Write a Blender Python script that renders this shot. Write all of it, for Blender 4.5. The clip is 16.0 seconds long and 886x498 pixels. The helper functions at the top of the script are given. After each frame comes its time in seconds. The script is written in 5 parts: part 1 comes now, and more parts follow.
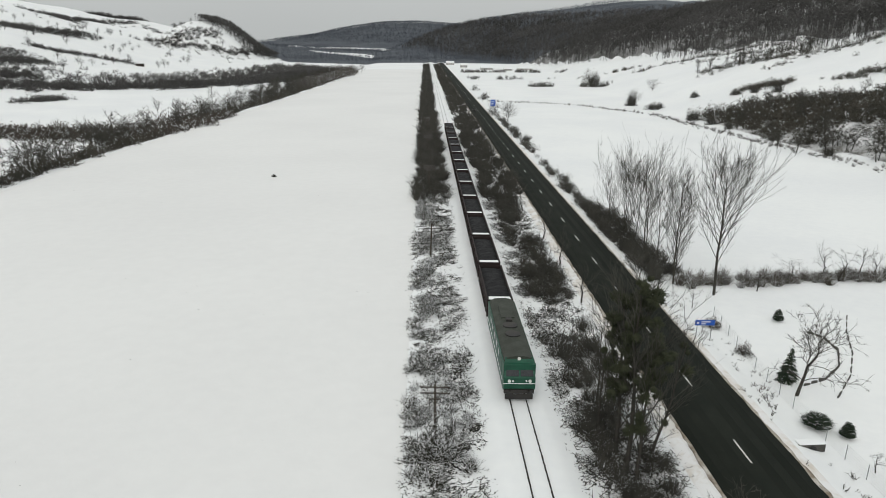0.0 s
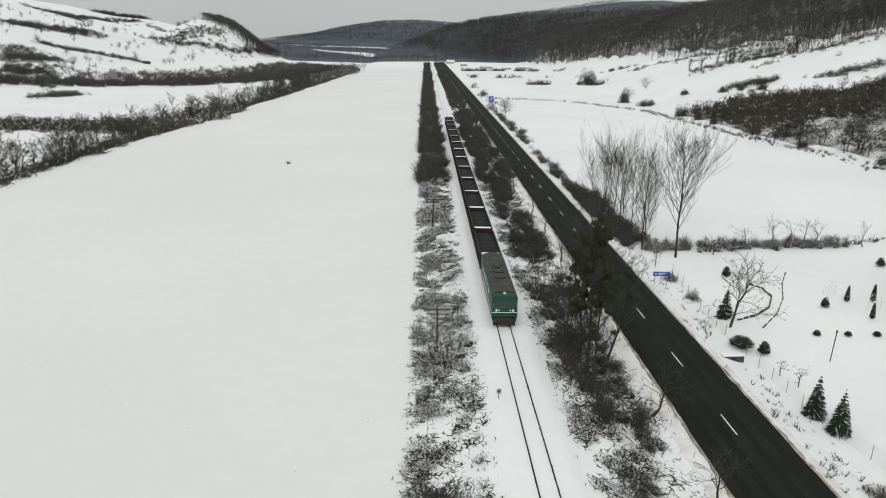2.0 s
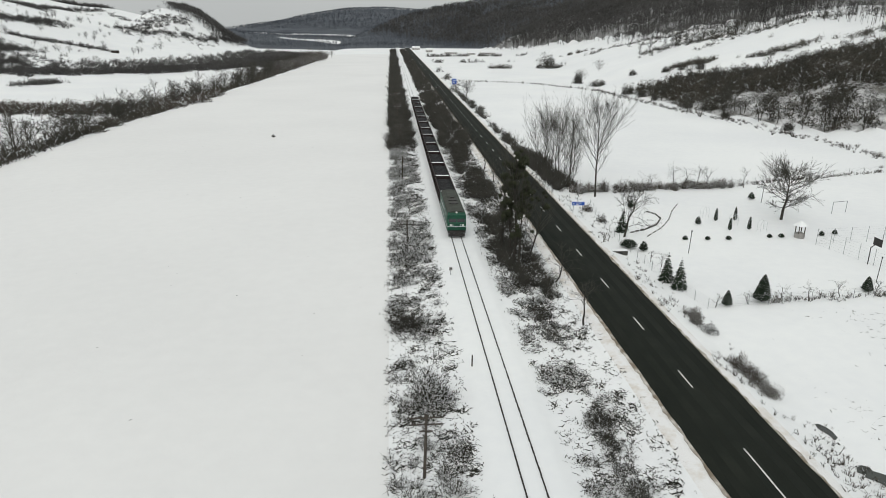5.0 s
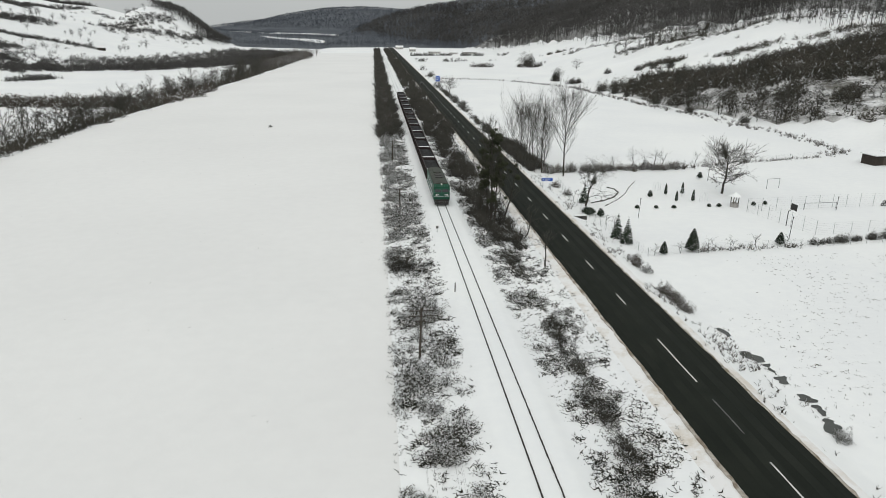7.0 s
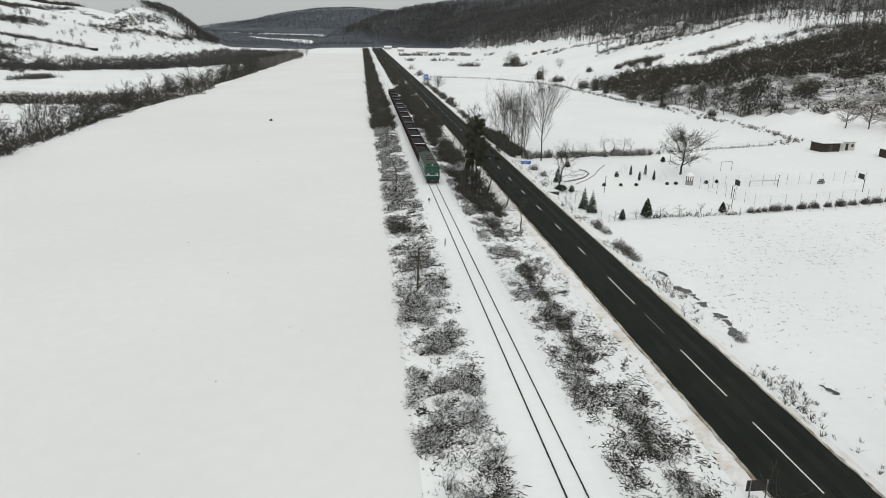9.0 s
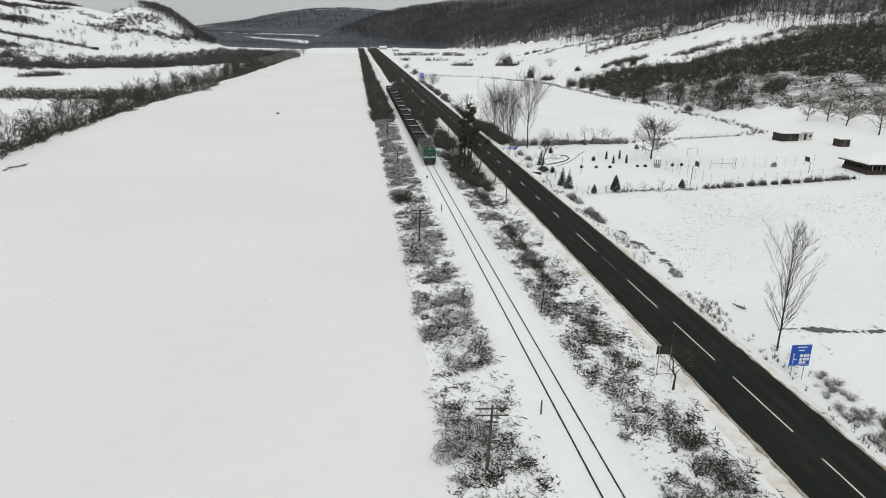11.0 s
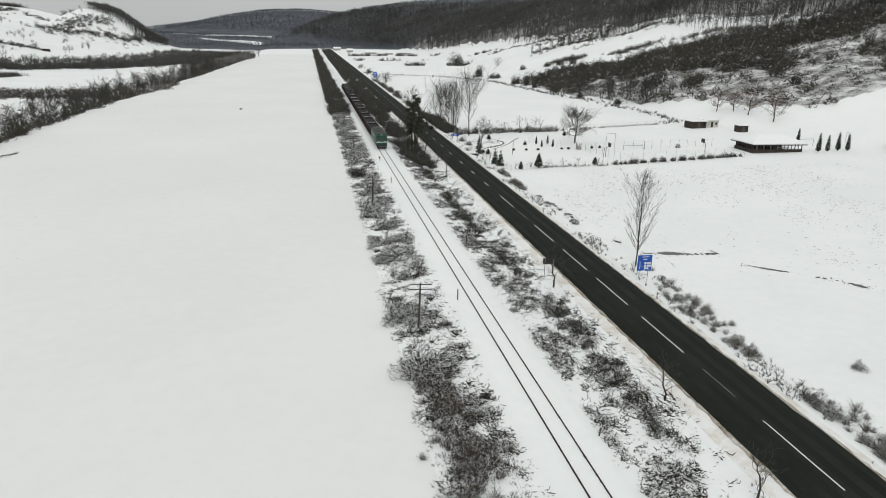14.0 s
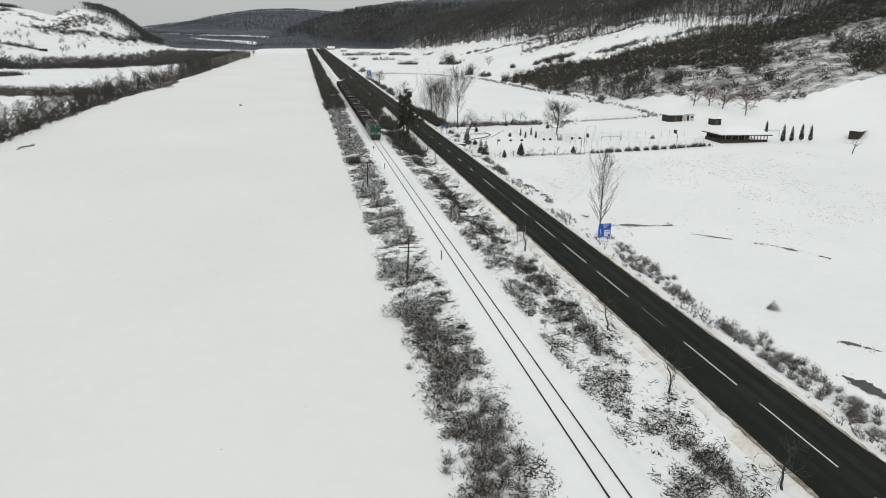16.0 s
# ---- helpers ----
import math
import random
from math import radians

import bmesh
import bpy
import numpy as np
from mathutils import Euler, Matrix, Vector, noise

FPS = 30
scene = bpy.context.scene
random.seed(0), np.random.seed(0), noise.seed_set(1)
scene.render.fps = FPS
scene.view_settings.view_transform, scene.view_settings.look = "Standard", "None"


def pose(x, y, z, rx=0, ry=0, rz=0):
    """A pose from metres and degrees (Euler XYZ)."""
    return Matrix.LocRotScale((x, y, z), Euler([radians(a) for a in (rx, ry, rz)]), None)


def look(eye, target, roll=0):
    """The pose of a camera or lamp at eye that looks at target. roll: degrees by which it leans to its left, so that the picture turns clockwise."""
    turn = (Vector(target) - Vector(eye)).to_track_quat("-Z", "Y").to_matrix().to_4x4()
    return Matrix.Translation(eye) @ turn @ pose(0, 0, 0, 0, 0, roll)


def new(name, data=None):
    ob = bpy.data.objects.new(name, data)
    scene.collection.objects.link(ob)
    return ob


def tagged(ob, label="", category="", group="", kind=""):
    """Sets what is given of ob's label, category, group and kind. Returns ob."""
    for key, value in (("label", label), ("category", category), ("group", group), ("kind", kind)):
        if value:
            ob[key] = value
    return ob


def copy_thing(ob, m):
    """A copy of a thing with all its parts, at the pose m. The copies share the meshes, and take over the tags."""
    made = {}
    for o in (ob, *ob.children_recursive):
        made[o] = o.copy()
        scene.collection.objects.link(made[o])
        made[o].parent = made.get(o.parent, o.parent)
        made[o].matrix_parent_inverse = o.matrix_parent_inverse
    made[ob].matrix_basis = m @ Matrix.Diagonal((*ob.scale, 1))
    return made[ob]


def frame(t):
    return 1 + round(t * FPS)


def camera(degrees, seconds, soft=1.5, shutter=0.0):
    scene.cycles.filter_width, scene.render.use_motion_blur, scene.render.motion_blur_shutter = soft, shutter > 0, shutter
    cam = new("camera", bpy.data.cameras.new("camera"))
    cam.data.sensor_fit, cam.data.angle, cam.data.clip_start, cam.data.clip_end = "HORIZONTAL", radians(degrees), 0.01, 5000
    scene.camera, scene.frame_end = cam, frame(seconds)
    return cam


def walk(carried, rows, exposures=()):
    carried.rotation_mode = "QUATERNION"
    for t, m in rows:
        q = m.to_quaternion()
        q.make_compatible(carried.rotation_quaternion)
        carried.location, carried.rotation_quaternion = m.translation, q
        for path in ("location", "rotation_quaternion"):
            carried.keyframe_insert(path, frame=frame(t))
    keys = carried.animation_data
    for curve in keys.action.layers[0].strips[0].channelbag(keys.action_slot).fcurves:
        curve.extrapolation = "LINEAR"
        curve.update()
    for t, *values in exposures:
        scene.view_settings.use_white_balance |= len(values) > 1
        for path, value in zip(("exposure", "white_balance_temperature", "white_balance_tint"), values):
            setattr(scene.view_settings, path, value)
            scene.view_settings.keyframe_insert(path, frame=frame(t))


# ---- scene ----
cam = camera(65.5, 16.0, soft=0.8)
PATH = [
    (0, (-9.072, -11.045, 31.735), (-9.013, -9.13, 31.162), 1.2),
    (0.5, (-9.196, -14.674, 31.712), (-9.136, -12.759, 31.138), 1.3),
    (1, (-9.384, -18.751, 31.728), (-9.325, -16.836, 31.154), 1.3),
    (1.5, (-9.509, -23.113, 31.602), (-9.449, -21.198, 31.028), 1.4),
    (2, (-9.599, -27.721, 31.478), (-9.539, -25.806, 30.903), 1.4),
    (2.5, (-9.69, -32.551, 31.449), (-9.629, -30.645, 30.847), 1.4),
    (3, (-9.769, -37.518, 31.432), (-9.708, -35.613, 30.825), 1.4),
    (3.5, (-9.779, -42.397, 31.376), (-9.713, -40.493, 30.767), 1.3),
    (4, (-9.799, -47.385, 31.309), (-9.72, -45.481, 30.7), 1.3),
    (4.5, (-9.929, -52.42, 31.214), (-9.812, -50.518, 30.607), 1.2),
    (4.7, (-9.948, -54.383, 31.2), (-9.817, -52.482, 30.593), 1),
    (7, (-12.143, -76.155, 30.727), (-11.948, -74.259, 30.121), 1.2),
    (7.5, (-12.679, -80.647, 30.647), (-12.482, -78.752, 30.041), 1.2),
    (8, (-13.208, -85.271, 30.601), (-13.007, -83.376, 29.995), 1.2),
    (8.5, (-13.773, -89.93, 30.618), (-13.555, -88.036, 30.012), 1.2),
    (9, (-14.436, -94.54, 30.529), (-14.208, -92.647, 29.925), 1.2),
    (11.5, (-17.578, -118.991, 30.094), (-17.331, -117.099, 29.493), 1.4),
    (12, (-17.769, -123.449, 30.035), (-17.519, -121.557, 29.435), 1.4),
    (12.5, (-17.975, -128.032, 30.174), (-17.69, -126.145, 29.574), 1.4),
    (13, (-18.312, -132.391, 30.246), (-17.964, -130.515, 29.648), 1.3),
    (13.5, (-18.489, -136.296, 30.192), (-18.131, -134.422, 29.594), 1.3),
    (14, (-18.78, -140.232, 30.246), (-18.415, -138.359, 29.65), 1.3),
    (14.5, (-19.099, -143.976, 30.206), (-18.728, -142.103, 29.61), 1.3),
    (15, (-19.414, -147.646, 30.169), (-19.039, -145.774, 29.575), 1.3),
    (15.5, (-19.826, -151.129, 30.086), (-19.447, -149.257, 29.492), 1.3),
    (16, (-20.234, -154.651, 30.01), (-19.853, -152.78, 29.413), 1.2),
]
walk(cam, [(t, look(eye, target, roll)) for t, eye, target, roll in PATH])

# ---- world and light: flat winter overcast ----
world = bpy.data.worlds.new("overcast_sky")
scene.world = world
world.use_nodes = True
wn, wl = world.node_tree.nodes, world.node_tree.links
wn.clear()
w_out = wn.new("ShaderNodeOutputWorld")
w_bg = wn.new("ShaderNodeBackground")
w_sky = wn.new("ShaderNodeTexSky")
w_sky.sky_type = "NISHITA"
w_sky.sun_disc = False
w_sky.sun_elevation, w_sky.sun_rotation = radians(32), radians(200)
w_sky.air_density, w_sky.dust_density = 1.0, 4.0
w_hsv = wn.new("ShaderNodeHueSaturation")
w_hsv.inputs["Saturation"].default_value = 0.12
w_mix = wn.new("ShaderNodeMixRGB")
w_mix.inputs[0].default_value = 0.86
w_mix.inputs[2].default_value = (7.6, 7.9, 7.85, 1)
w_noise = wn.new("ShaderNodeTexNoise")
w_noise.inputs["Scale"].default_value = 2.2
w_noise.inputs["Detail"].default_value = 4
w_ramp = wn.new("ShaderNodeMapRange")
w_ramp.inputs["To Min"].default_value, w_ramp.inputs["To Max"].default_value = 0.9, 1.1
w_tc, w_sep = wn.new("ShaderNodeTexCoord"), wn.new("ShaderNodeSeparateXYZ")
w_up = wn.new("ShaderNodeMapRange")  # overcast sky: the zenith is brighter than the horizon
w_up.inputs["To Min"].default_value, w_up.inputs["To Max"].default_value = 0.86, 1.42
w_both = wn.new("ShaderNodeMath")
w_both.operation = "MULTIPLY"
wl.new(w_tc.outputs["Generated"], w_sep.inputs[0])
wl.new(w_sep.outputs[2], w_up.inputs["Value"])
w_mul = wn.new("ShaderNodeMixRGB")
w_mul.blend_type = "MULTIPLY"
w_mul.inputs[0].default_value = 1.0
wl.new(w_sky.outputs[0], w_hsv.inputs["Color"])
wl.new(w_hsv.outputs[0], w_mix.inputs[1])
wl.new(w_noise.outputs[0], w_ramp.inputs["Value"])
wl.new(w_mix.outputs[0], w_mul.inputs[1])
wl.new(w_ramp.outputs[0], w_both.inputs[0])
wl.new(w_up.outputs[0], w_both.inputs[1])
wl.new(w_both.outputs[0], w_mul.inputs[2])
wl.new(w_mul.outputs[0], w_bg.inputs["Color"])
w_bg.inputs["Strength"].default_value = 0.085
wl.new(w_bg.outputs[0], w_out.inputs["Surface"])

sun = new("sun", bpy.data.lights.new("sun", "SUN"))
sun.data.energy, sun.data.angle, sun.data.color = 0.7, radians(25), (1.0, 0.97, 0.93)
sun.matrix_world = look((0, 0, 100), (40, 110, -10))
scene.view_settings.exposure = 0.0

# ---- materials ----


def material(name, colour, other=None, rough=0.8, scale=1.0, fine=12.0, metal=0.0, bump=0.0, bump_scale=8.0, spread=(0.35, 0.65), island=0.0, spec=0.3):
    """A surface whose colour wanders between two colours at two scales, with fine relief."""
    mat = bpy.data.materials.new(name)
    mat.use_nodes = True
    n, l = mat.node_tree.nodes, mat.node_tree.links
    b = n["Principled BSDF"]
    b.inputs["Roughness"].default_value, b.inputs["Metallic"].default_value = rough, metal
    b.inputs["Specular IOR Level"].default_value = spec
    tc = n.new("ShaderNodeTexCoord")
    n1, n2 = n.new("ShaderNodeTexNoise"), n.new("ShaderNodeTexNoise")
    n1.inputs["Scale"].default_value, n2.inputs["Scale"].default_value = scale, fine
    n1.inputs["Detail"].default_value, n2.inputs["Detail"].default_value = 4, 3
    add = n.new("ShaderNodeMath")
    add.operation = "MULTIPLY_ADD"
    add.inputs[1].default_value = 0.45
    mr = n.new("ShaderNodeMapRange")
    mr.inputs["From Min"].default_value, mr.inputs["From Max"].default_value = spread[0] + 0.2, spread[1] + 0.25
    mix = n.new("ShaderNodeMixRGB")
    mix.inputs[1].default_value = (*colour, 1)
    mix.inputs[2].default_value = (*(other or [c * 0.75 for c in colour]), 1)
    l.new(tc.outputs["Object"], n1.inputs["Vector"])
    l.new(tc.outputs["Object"], n2.inputs["Vector"])
    l.new(n2.outputs[0], add.inputs[0])
    l.new(n1.outputs[0], add.inputs[2])
    l.new(add.outputs[0], mr.inputs["Value"])
    l.new(mr.outputs[0], mix.inputs[0])
    col = mix.outputs[0]
    if island:
        geo = n.new("ShaderNodeNewGeometry")
        lt = n.new("ShaderNodeMath")
        lt.operation = "LESS_THAN"
        lt.inputs[1].default_value = island
        mix2 = n.new("ShaderNodeMixRGB")
        mix2.inputs[2].default_value = (0.78, 0.79, 0.8, 1)
        l.new(geo.outputs["Random Per Island"], lt.inputs[0])
        l.new(lt.outputs[0], mix2.inputs[0])
        l.new(col, mix2.inputs[1])
        col = mix2.outputs[0]
    l.new(col, b.inputs["Base Color"])
    if bump:
        nb, bp = n.new("ShaderNodeTexNoise"), n.new("ShaderNodeBump")
        nb.inputs["Scale"].default_value, nb.inputs["Detail"].default_value = bump_scale, 5
        bp.inputs["Strength"].default_value, bp.inputs["Distance"].default_value = bump, 0.1
        l.new(tc.outputs["Object"], nb.inputs["Vector"])
        l.new(nb.outputs[0], bp.inputs["Height"])
        l.new(bp.outputs[0], b.inputs["Normal"])
    return mat


M_SNOW = material("snow", (0.84, 0.85, 0.84), (0.785, 0.797, 0.80), 0.7, 0.03, 0.7, bump=0.25, bump_scale=1.5)
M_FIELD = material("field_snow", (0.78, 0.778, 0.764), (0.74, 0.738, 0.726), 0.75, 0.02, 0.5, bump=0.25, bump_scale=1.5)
M_BRAMBLE = material("bramble_leaves", (0.018, 0.020, 0.014), (0.045, 0.042, 0.032), 0.9, 0.5, 6.0)
M_FLOOR = material("forest_floor", (0.10, 0.097, 0.09), (0.62, 0.62, 0.62), 0.9, 0.02, 0.3, spread=(0.40, 0.85))
M_BRUSHY = material("brushy_snow", (0.13, 0.125, 0.11), (0.74, 0.74, 0.74), 0.9, 0.12, 1.4, spread=(0.38, 0.62))
M_VERGE = material("dirt_stained_snow", (0.78, 0.775, 0.765), (0.62, 0.57, 0.50), 0.8, 0.35, 2.5, bump=0.4, spread=(0.46, 0.72))
M_SHOULDER = material("slushy_snow", (0.60, 0.57, 0.52), (0.22, 0.18, 0.135), 0.85, 0.7, 4.0, bump=0.5, spread=(0.32, 0.6))
M_ASPHALT = material("wet_asphalt", (0.014, 0.017, 0.0135), (0.021, 0.024, 0.019), 0.9, 0.25, 9.0, spec=0.12, bump=0.15, bump_scale=40)
M_TRACKED = material("tyre_tracks", (0.010, 0.0125, 0.0095), (0.015, 0.0175, 0.0135), 0.85, 0.15, 6.0, spec=0.12)
M_LINE = material("road_paint", (0.72, 0.72, 0.70), (0.5, 0.5, 0.48), 0.6, 1.5, 8.0)
M_LINE_WORN = material("worn_road_paint", (0.14, 0.14, 0.135), (0.03, 0.03, 0.03), 0.6, 2.0, 8.0)
M_RAIL = material("rusty_rail", (0.045, 0.035, 0.03), (0.025, 0.022, 0.02), 0.5, 2.0, 20, metal=0.5)
M_TWIG = material("twigs", (0.042, 0.041, 0.035), (0.078, 0.074, 0.062), 0.9, 0.4, 6.0)
M_TWIG_SNOW = material("snowy_twigs", (0.034, 0.035, 0.026), (0.07, 0.066, 0.052), 0.9, 0.4, 6.0, island=0.38)
M_BROWN = material("brown_brush", (0.066, 0.058, 0.048), (0.105, 0.09, 0.074), 0.9, 0.3, 6.0, island=0.12)
M_WEED = material("dry_weeds", (0.09, 0.078, 0.06), (0.045, 0.04, 0.032), 0.9, 0.4, 5.0, island=0.18)
M_RUSSET = material("russet_twigs", (0.115, 0.070, 0.046), (0.085, 0.055, 0.04), 0.9, 0.4, 6.0)
M_BARK = material("bark", (0.065, 0.058, 0.048), (0.042, 0.039, 0.034), 0.9, 1.5, 14.0, bump=0.6, bump_scale=14)
M_FOREST = material("forest_twigs", (0.058, 0.056, 0.053), (0.105, 0.102, 0.098), 0.9, 0.01, 0.2)
M_SCRUB = material("grey_scrub", (0.052, 0.050, 0.040), (0.088, 0.08, 0.064), 0.9, 0.05, 0.8, island=0.03)
# distance haze is mixed into these two base colours as a blue-grey tint
M_HAZEFLOOR = material("haze_tinted_forest_floor", (0.062, 0.070, 0.084), (0.12, 0.13, 0.142), 0.95, 0.012, 0.12, spread=(0.42, 0.85))
M_HAZEWOOD = material("haze_tinted_wood", (0.085, 0.098, 0.118), (0.12, 0.132, 0.152), 0.95, 0.004, 0.05)
M_GREEN = material("conifer_needles", (0.022, 0.036, 0.022), (0.035, 0.05, 0.03), 0.8, 1.0, 8.0, island=0.06)
M_MISTLE = material("mistletoe_leaves", (0.030, 0.036, 0.018), (0.05, 0.055, 0.03), 0.8, 2.0, 9.0)
M_WOOD = material("grey_timber", (0.10, 0.085, 0.07), (0.06, 0.052, 0.045), 0.85, 1.0, 12.0, bump=0.3)
M_STEEL = material("galvanised_steel", (0.35, 0.36, 0.36), (0.25, 0.26, 0.26), 0.45, 1.0, 9.0, metal=0.7)
M_DARKSTEEL = material("dark_steel", (0.035, 0.035, 0.035), (0.055, 0.05, 0.045), 0.6, 1.0, 8.0, metal=0.3)
M_BLUE = material("blue_sign_sheet", (0.012, 0.075, 0.36), (0.016, 0.085, 0.40), 0.35, 0.8, 5.0)
M_WHITE = material("white_sheet", (0.75, 0.76, 0.77), (0.65, 0.66, 0.67), 0.5, 0.8, 5.0)
M_LOCO = material("green_paint", (0.014, 0.085, 0.05), (0.010, 0.055, 0.034), 0.45, 0.5, 5.0)
M_LOCOROOF = material("grimy_green_roof", (0.055, 0.062, 0.05), (0.035, 0.038, 0.03), 0.75, 0.7, 5.0)
M_GLASS = material("dark_window", (0.012, 0.015, 0.017), (0.02, 0.022, 0.024), 0.12, 0.6, 3.0, spec=0.6)
M_WAGON = material("oxide_red_paint", (0.026, 0.015, 0.014), (0.016, 0.012, 0.011), 0.7, 0.6, 5.0)
M_COAL = material("coal_load", (0.010, 0.010, 0.011), (0.022, 0.022, 0.023), 0.9, 0.8, 6.0, bump=1.0, bump_scale=5)
M_LAMP = material("headlight_glass", (0.8, 0.8, 0.76), (0.7, 0.7, 0.66), 0.1, 1, 5)
M_CONCRETE = material("concrete", (0.34, 0.33, 0.31), (0.22, 0.21, 0.2), 0.9, 1.2, 9.0, bump=0.4)
M_STONE = material("dark_stone", (0.10, 0.095, 0.085), (0.06, 0.058, 0.052), 0.9, 1.2, 9.0, bump=0.6)
M_WATER = material("ditch_water", (0.018, 0.022, 0.018), (0.03, 0.034, 0.026), 0.12, 0.5, 3.0, spec=0.5)
M_WALLDARK = material("dark_boards", (0.045, 0.035, 0.028), (0.03, 0.025, 0.02), 0.8, 0.8, 7.0)
M_PLASTER = material("pale_plaster", (0.55, 0.54, 0.51), (0.42, 0.41, 0.39), 0.9, 0.8, 7.0)
M_TYRE = material("black_rubber", (0.02, 0.02, 0.02), (0.035, 0.035, 0.035), 0.8, 1, 8)

# ---- helpers of this scene ----


def smooth(t):
    t = np.clip(t, 0, 1)
    return t * t * (3 - 2 * t)


def wave(x, y, size, seed=0.0):
    """A gentle sum of sines, about -1 to 1."""
    a, b = x / size, y / size
    return (np.sin(a * 1.3 + b * 0.7 + seed) + np.sin(a * -0.6 + b * 1.7 + seed * 2.1) + np.sin(a * 2.3 - b * 1.1 + seed * 0.7)) / 3


def forest_foot(y):
    return np.interp(y, [-400, 60, 150, 220, 330, 550, 800, 1200, 1500, 1900], [310, 292, 264, 250, 254, 235, 195, 150, 60, -120])


def field_edge(y):
    """The rim of the big field above the stream gully."""
    return np.interp(y, [0, 130, 200, 240, 300, 400, 490, 630, 830], [-107.5, -107.5, -105.5, -103, -100, -96.5, -92.5, -88.5, -92])


def scrub_zone(x, y):
    """1 inside the thorn thicket on the right-hand slope, fading at its rim."""
    low = np.interp(x, [117, 128, 138, 146, 150, 158, 173, 260], [214, 150, 138, 120, 92, 80, 75, 62])
    high = np.interp(x, [118, 140, 179, 220, 238, 300], [325, 306, 264, 246, 222, 190])
    return smooth((x - 117) / 6) * smooth((y - low) / 8) * smooth((high - y) / 14)


def open_valley(x, y):
    """Snowfields that stay open among the far woods."""
    a = (np.abs(y - (2330 - 0.5 * (x + 300))) < 75) & (x > -520) & (x < -120)
    b = (np.abs(y - (1640 - 1.6 * (x + 190))) < 45) & (x > -300) & (x < -120)
    return a | b


def land(x, y):
    """Height of the snow-covered ground: embankment, field, stream gully and the hills round the valley."""
    x, y = np.asarray(x, float), np.asarray(y, float)
    gully = x - smooth((-x - 55) / 30) * (field_edge(y) + 98)
    z = np.interp(gully, [-230, -160, -128, -113, -104, -98, -85, -48, -12, -9, -3.6, -2.3, 2.3, 3.4, 6, 8.5, 11, 12.2, 13.4, 21.6, 22.4, 25, 27.5, 32, 60, 112],
                  [-4.5, -5.2, -5.6, -6.4, -4.5, -3.3, -2.7, -1.9, -1.1, -0.95, -0.55, -0.1, -0.1, -0.5, -0.8, -1.2, -0.8, -0.3, -0.07, -0.06, -0.12, -1.0, -1.15, -0.8, -0.5, 0.0])
    near = smooth((200 - np.abs(x)) / 100)
    off = smooth((np.abs(x - 9) - 15) / 12)
    z = z + off * near * (0.12 * wave(x, y, 9) + 0.25 * wave(x, y, 38, 1.0))
    rough = smooth((4.2 - np.abs(x + 6.6)) / 1.5) + smooth((3.8 - np.abs(x - 8.2)) / 1.5)
    z = z + rough * (0.12 * wave(x, y, 0.9) + 0.15 * wave(x, y, 2.3, 2.0))
    # right-hand slopes
    start = np.interp(y, [-400, 0, 60, 110, 180, 350, 600, 1000], [145, 138, 134, 125, 114, 114, 135, 160])
    foot = forest_foot(y)
    k = np.maximum(x - start, 0)
    z = z + np.minimum(0.30 * k * smooth(k / 30 + 0.25), 0.27 * np.maximum(foot - start, 0) + 6) * smooth((1500 - y) / 500)
    z = z + 150 * (1 - np.exp(-0.45 * np.maximum(x - foot, 0) / 150)) * smooth((2500 - y) / 600 + 0.35)
    z = z + smooth(k / 60) * (2.2 * wave(x, y, 34, 3.0) + 1.2 * wave(x, y, 14, 5.0))
    # left-hand slopes
    rise = 138 * smooth((-x - 230) / 750) * smooth((y + 300) / 700) * smooth((2250 - y) / 650)
    z = z + np.where(rise > 30, 30 + 0.62 * (rise - 30), rise)
    d = np.hypot((x + 385) / 100, (y - 1270) / 150)
    z = z + 45 * smooth(1.15 - d)
    z = z + smooth((-x - 260) / 120) * (6 * wave(x, y, 75, 2.0) + 2.5 * wave(x, y, 30, 4.0))
    # far ridge that closes the valley
    w = np.where(x < -110, 470.0, 800.0)
    z = z + 122 * np.exp(-((x + 110) / w) ** 2) * smooth((y - 2100) / 1300)
    z = z + smooth((y - 1300) / 500) * 9 * (1 + wave(x, y, 160, 1.0)) * smooth((2600 - y) / 600)
    return z


def Z(x, y):
    return float(land(x, y))


def mesh_of(name, verts, faces, mats, flat=True, which=None):
    """A mesh out of arrays: verts (n, 3), faces (m, 3 or 4)."""
    me = bpy.data.meshes.new(name)
    verts, faces = np.asarray(verts, np.float32), np.asarray(faces, np.int32)
    k = faces.shape[1]
    me.vertices.add(len(verts))
    me.vertices.foreach_set("co", verts.ravel())
    me.loops.add(faces.size)
    me.loops.foreach_set("vertex_index", faces.ravel())
    me.polygons.add(len(faces))
    me.polygons.foreach_set("loop_start", np.arange(0, faces.size, k, dtype=np.int32))
    me.polygons.foreach_set("loop_total", np.full(len(faces), k, np.int32))
    if not flat:
        me.polygons.foreach_set("use_smooth", np.ones(len(faces), bool))
    for m in mats if isinstance(mats, (list, tuple)) else [mats]:
        me.materials.append(m)
    if which is not None:
        me.polygons.foreach_set("material_index", np.asarray(which, np.int32))
    me.update(calc_edges=True)
    return me


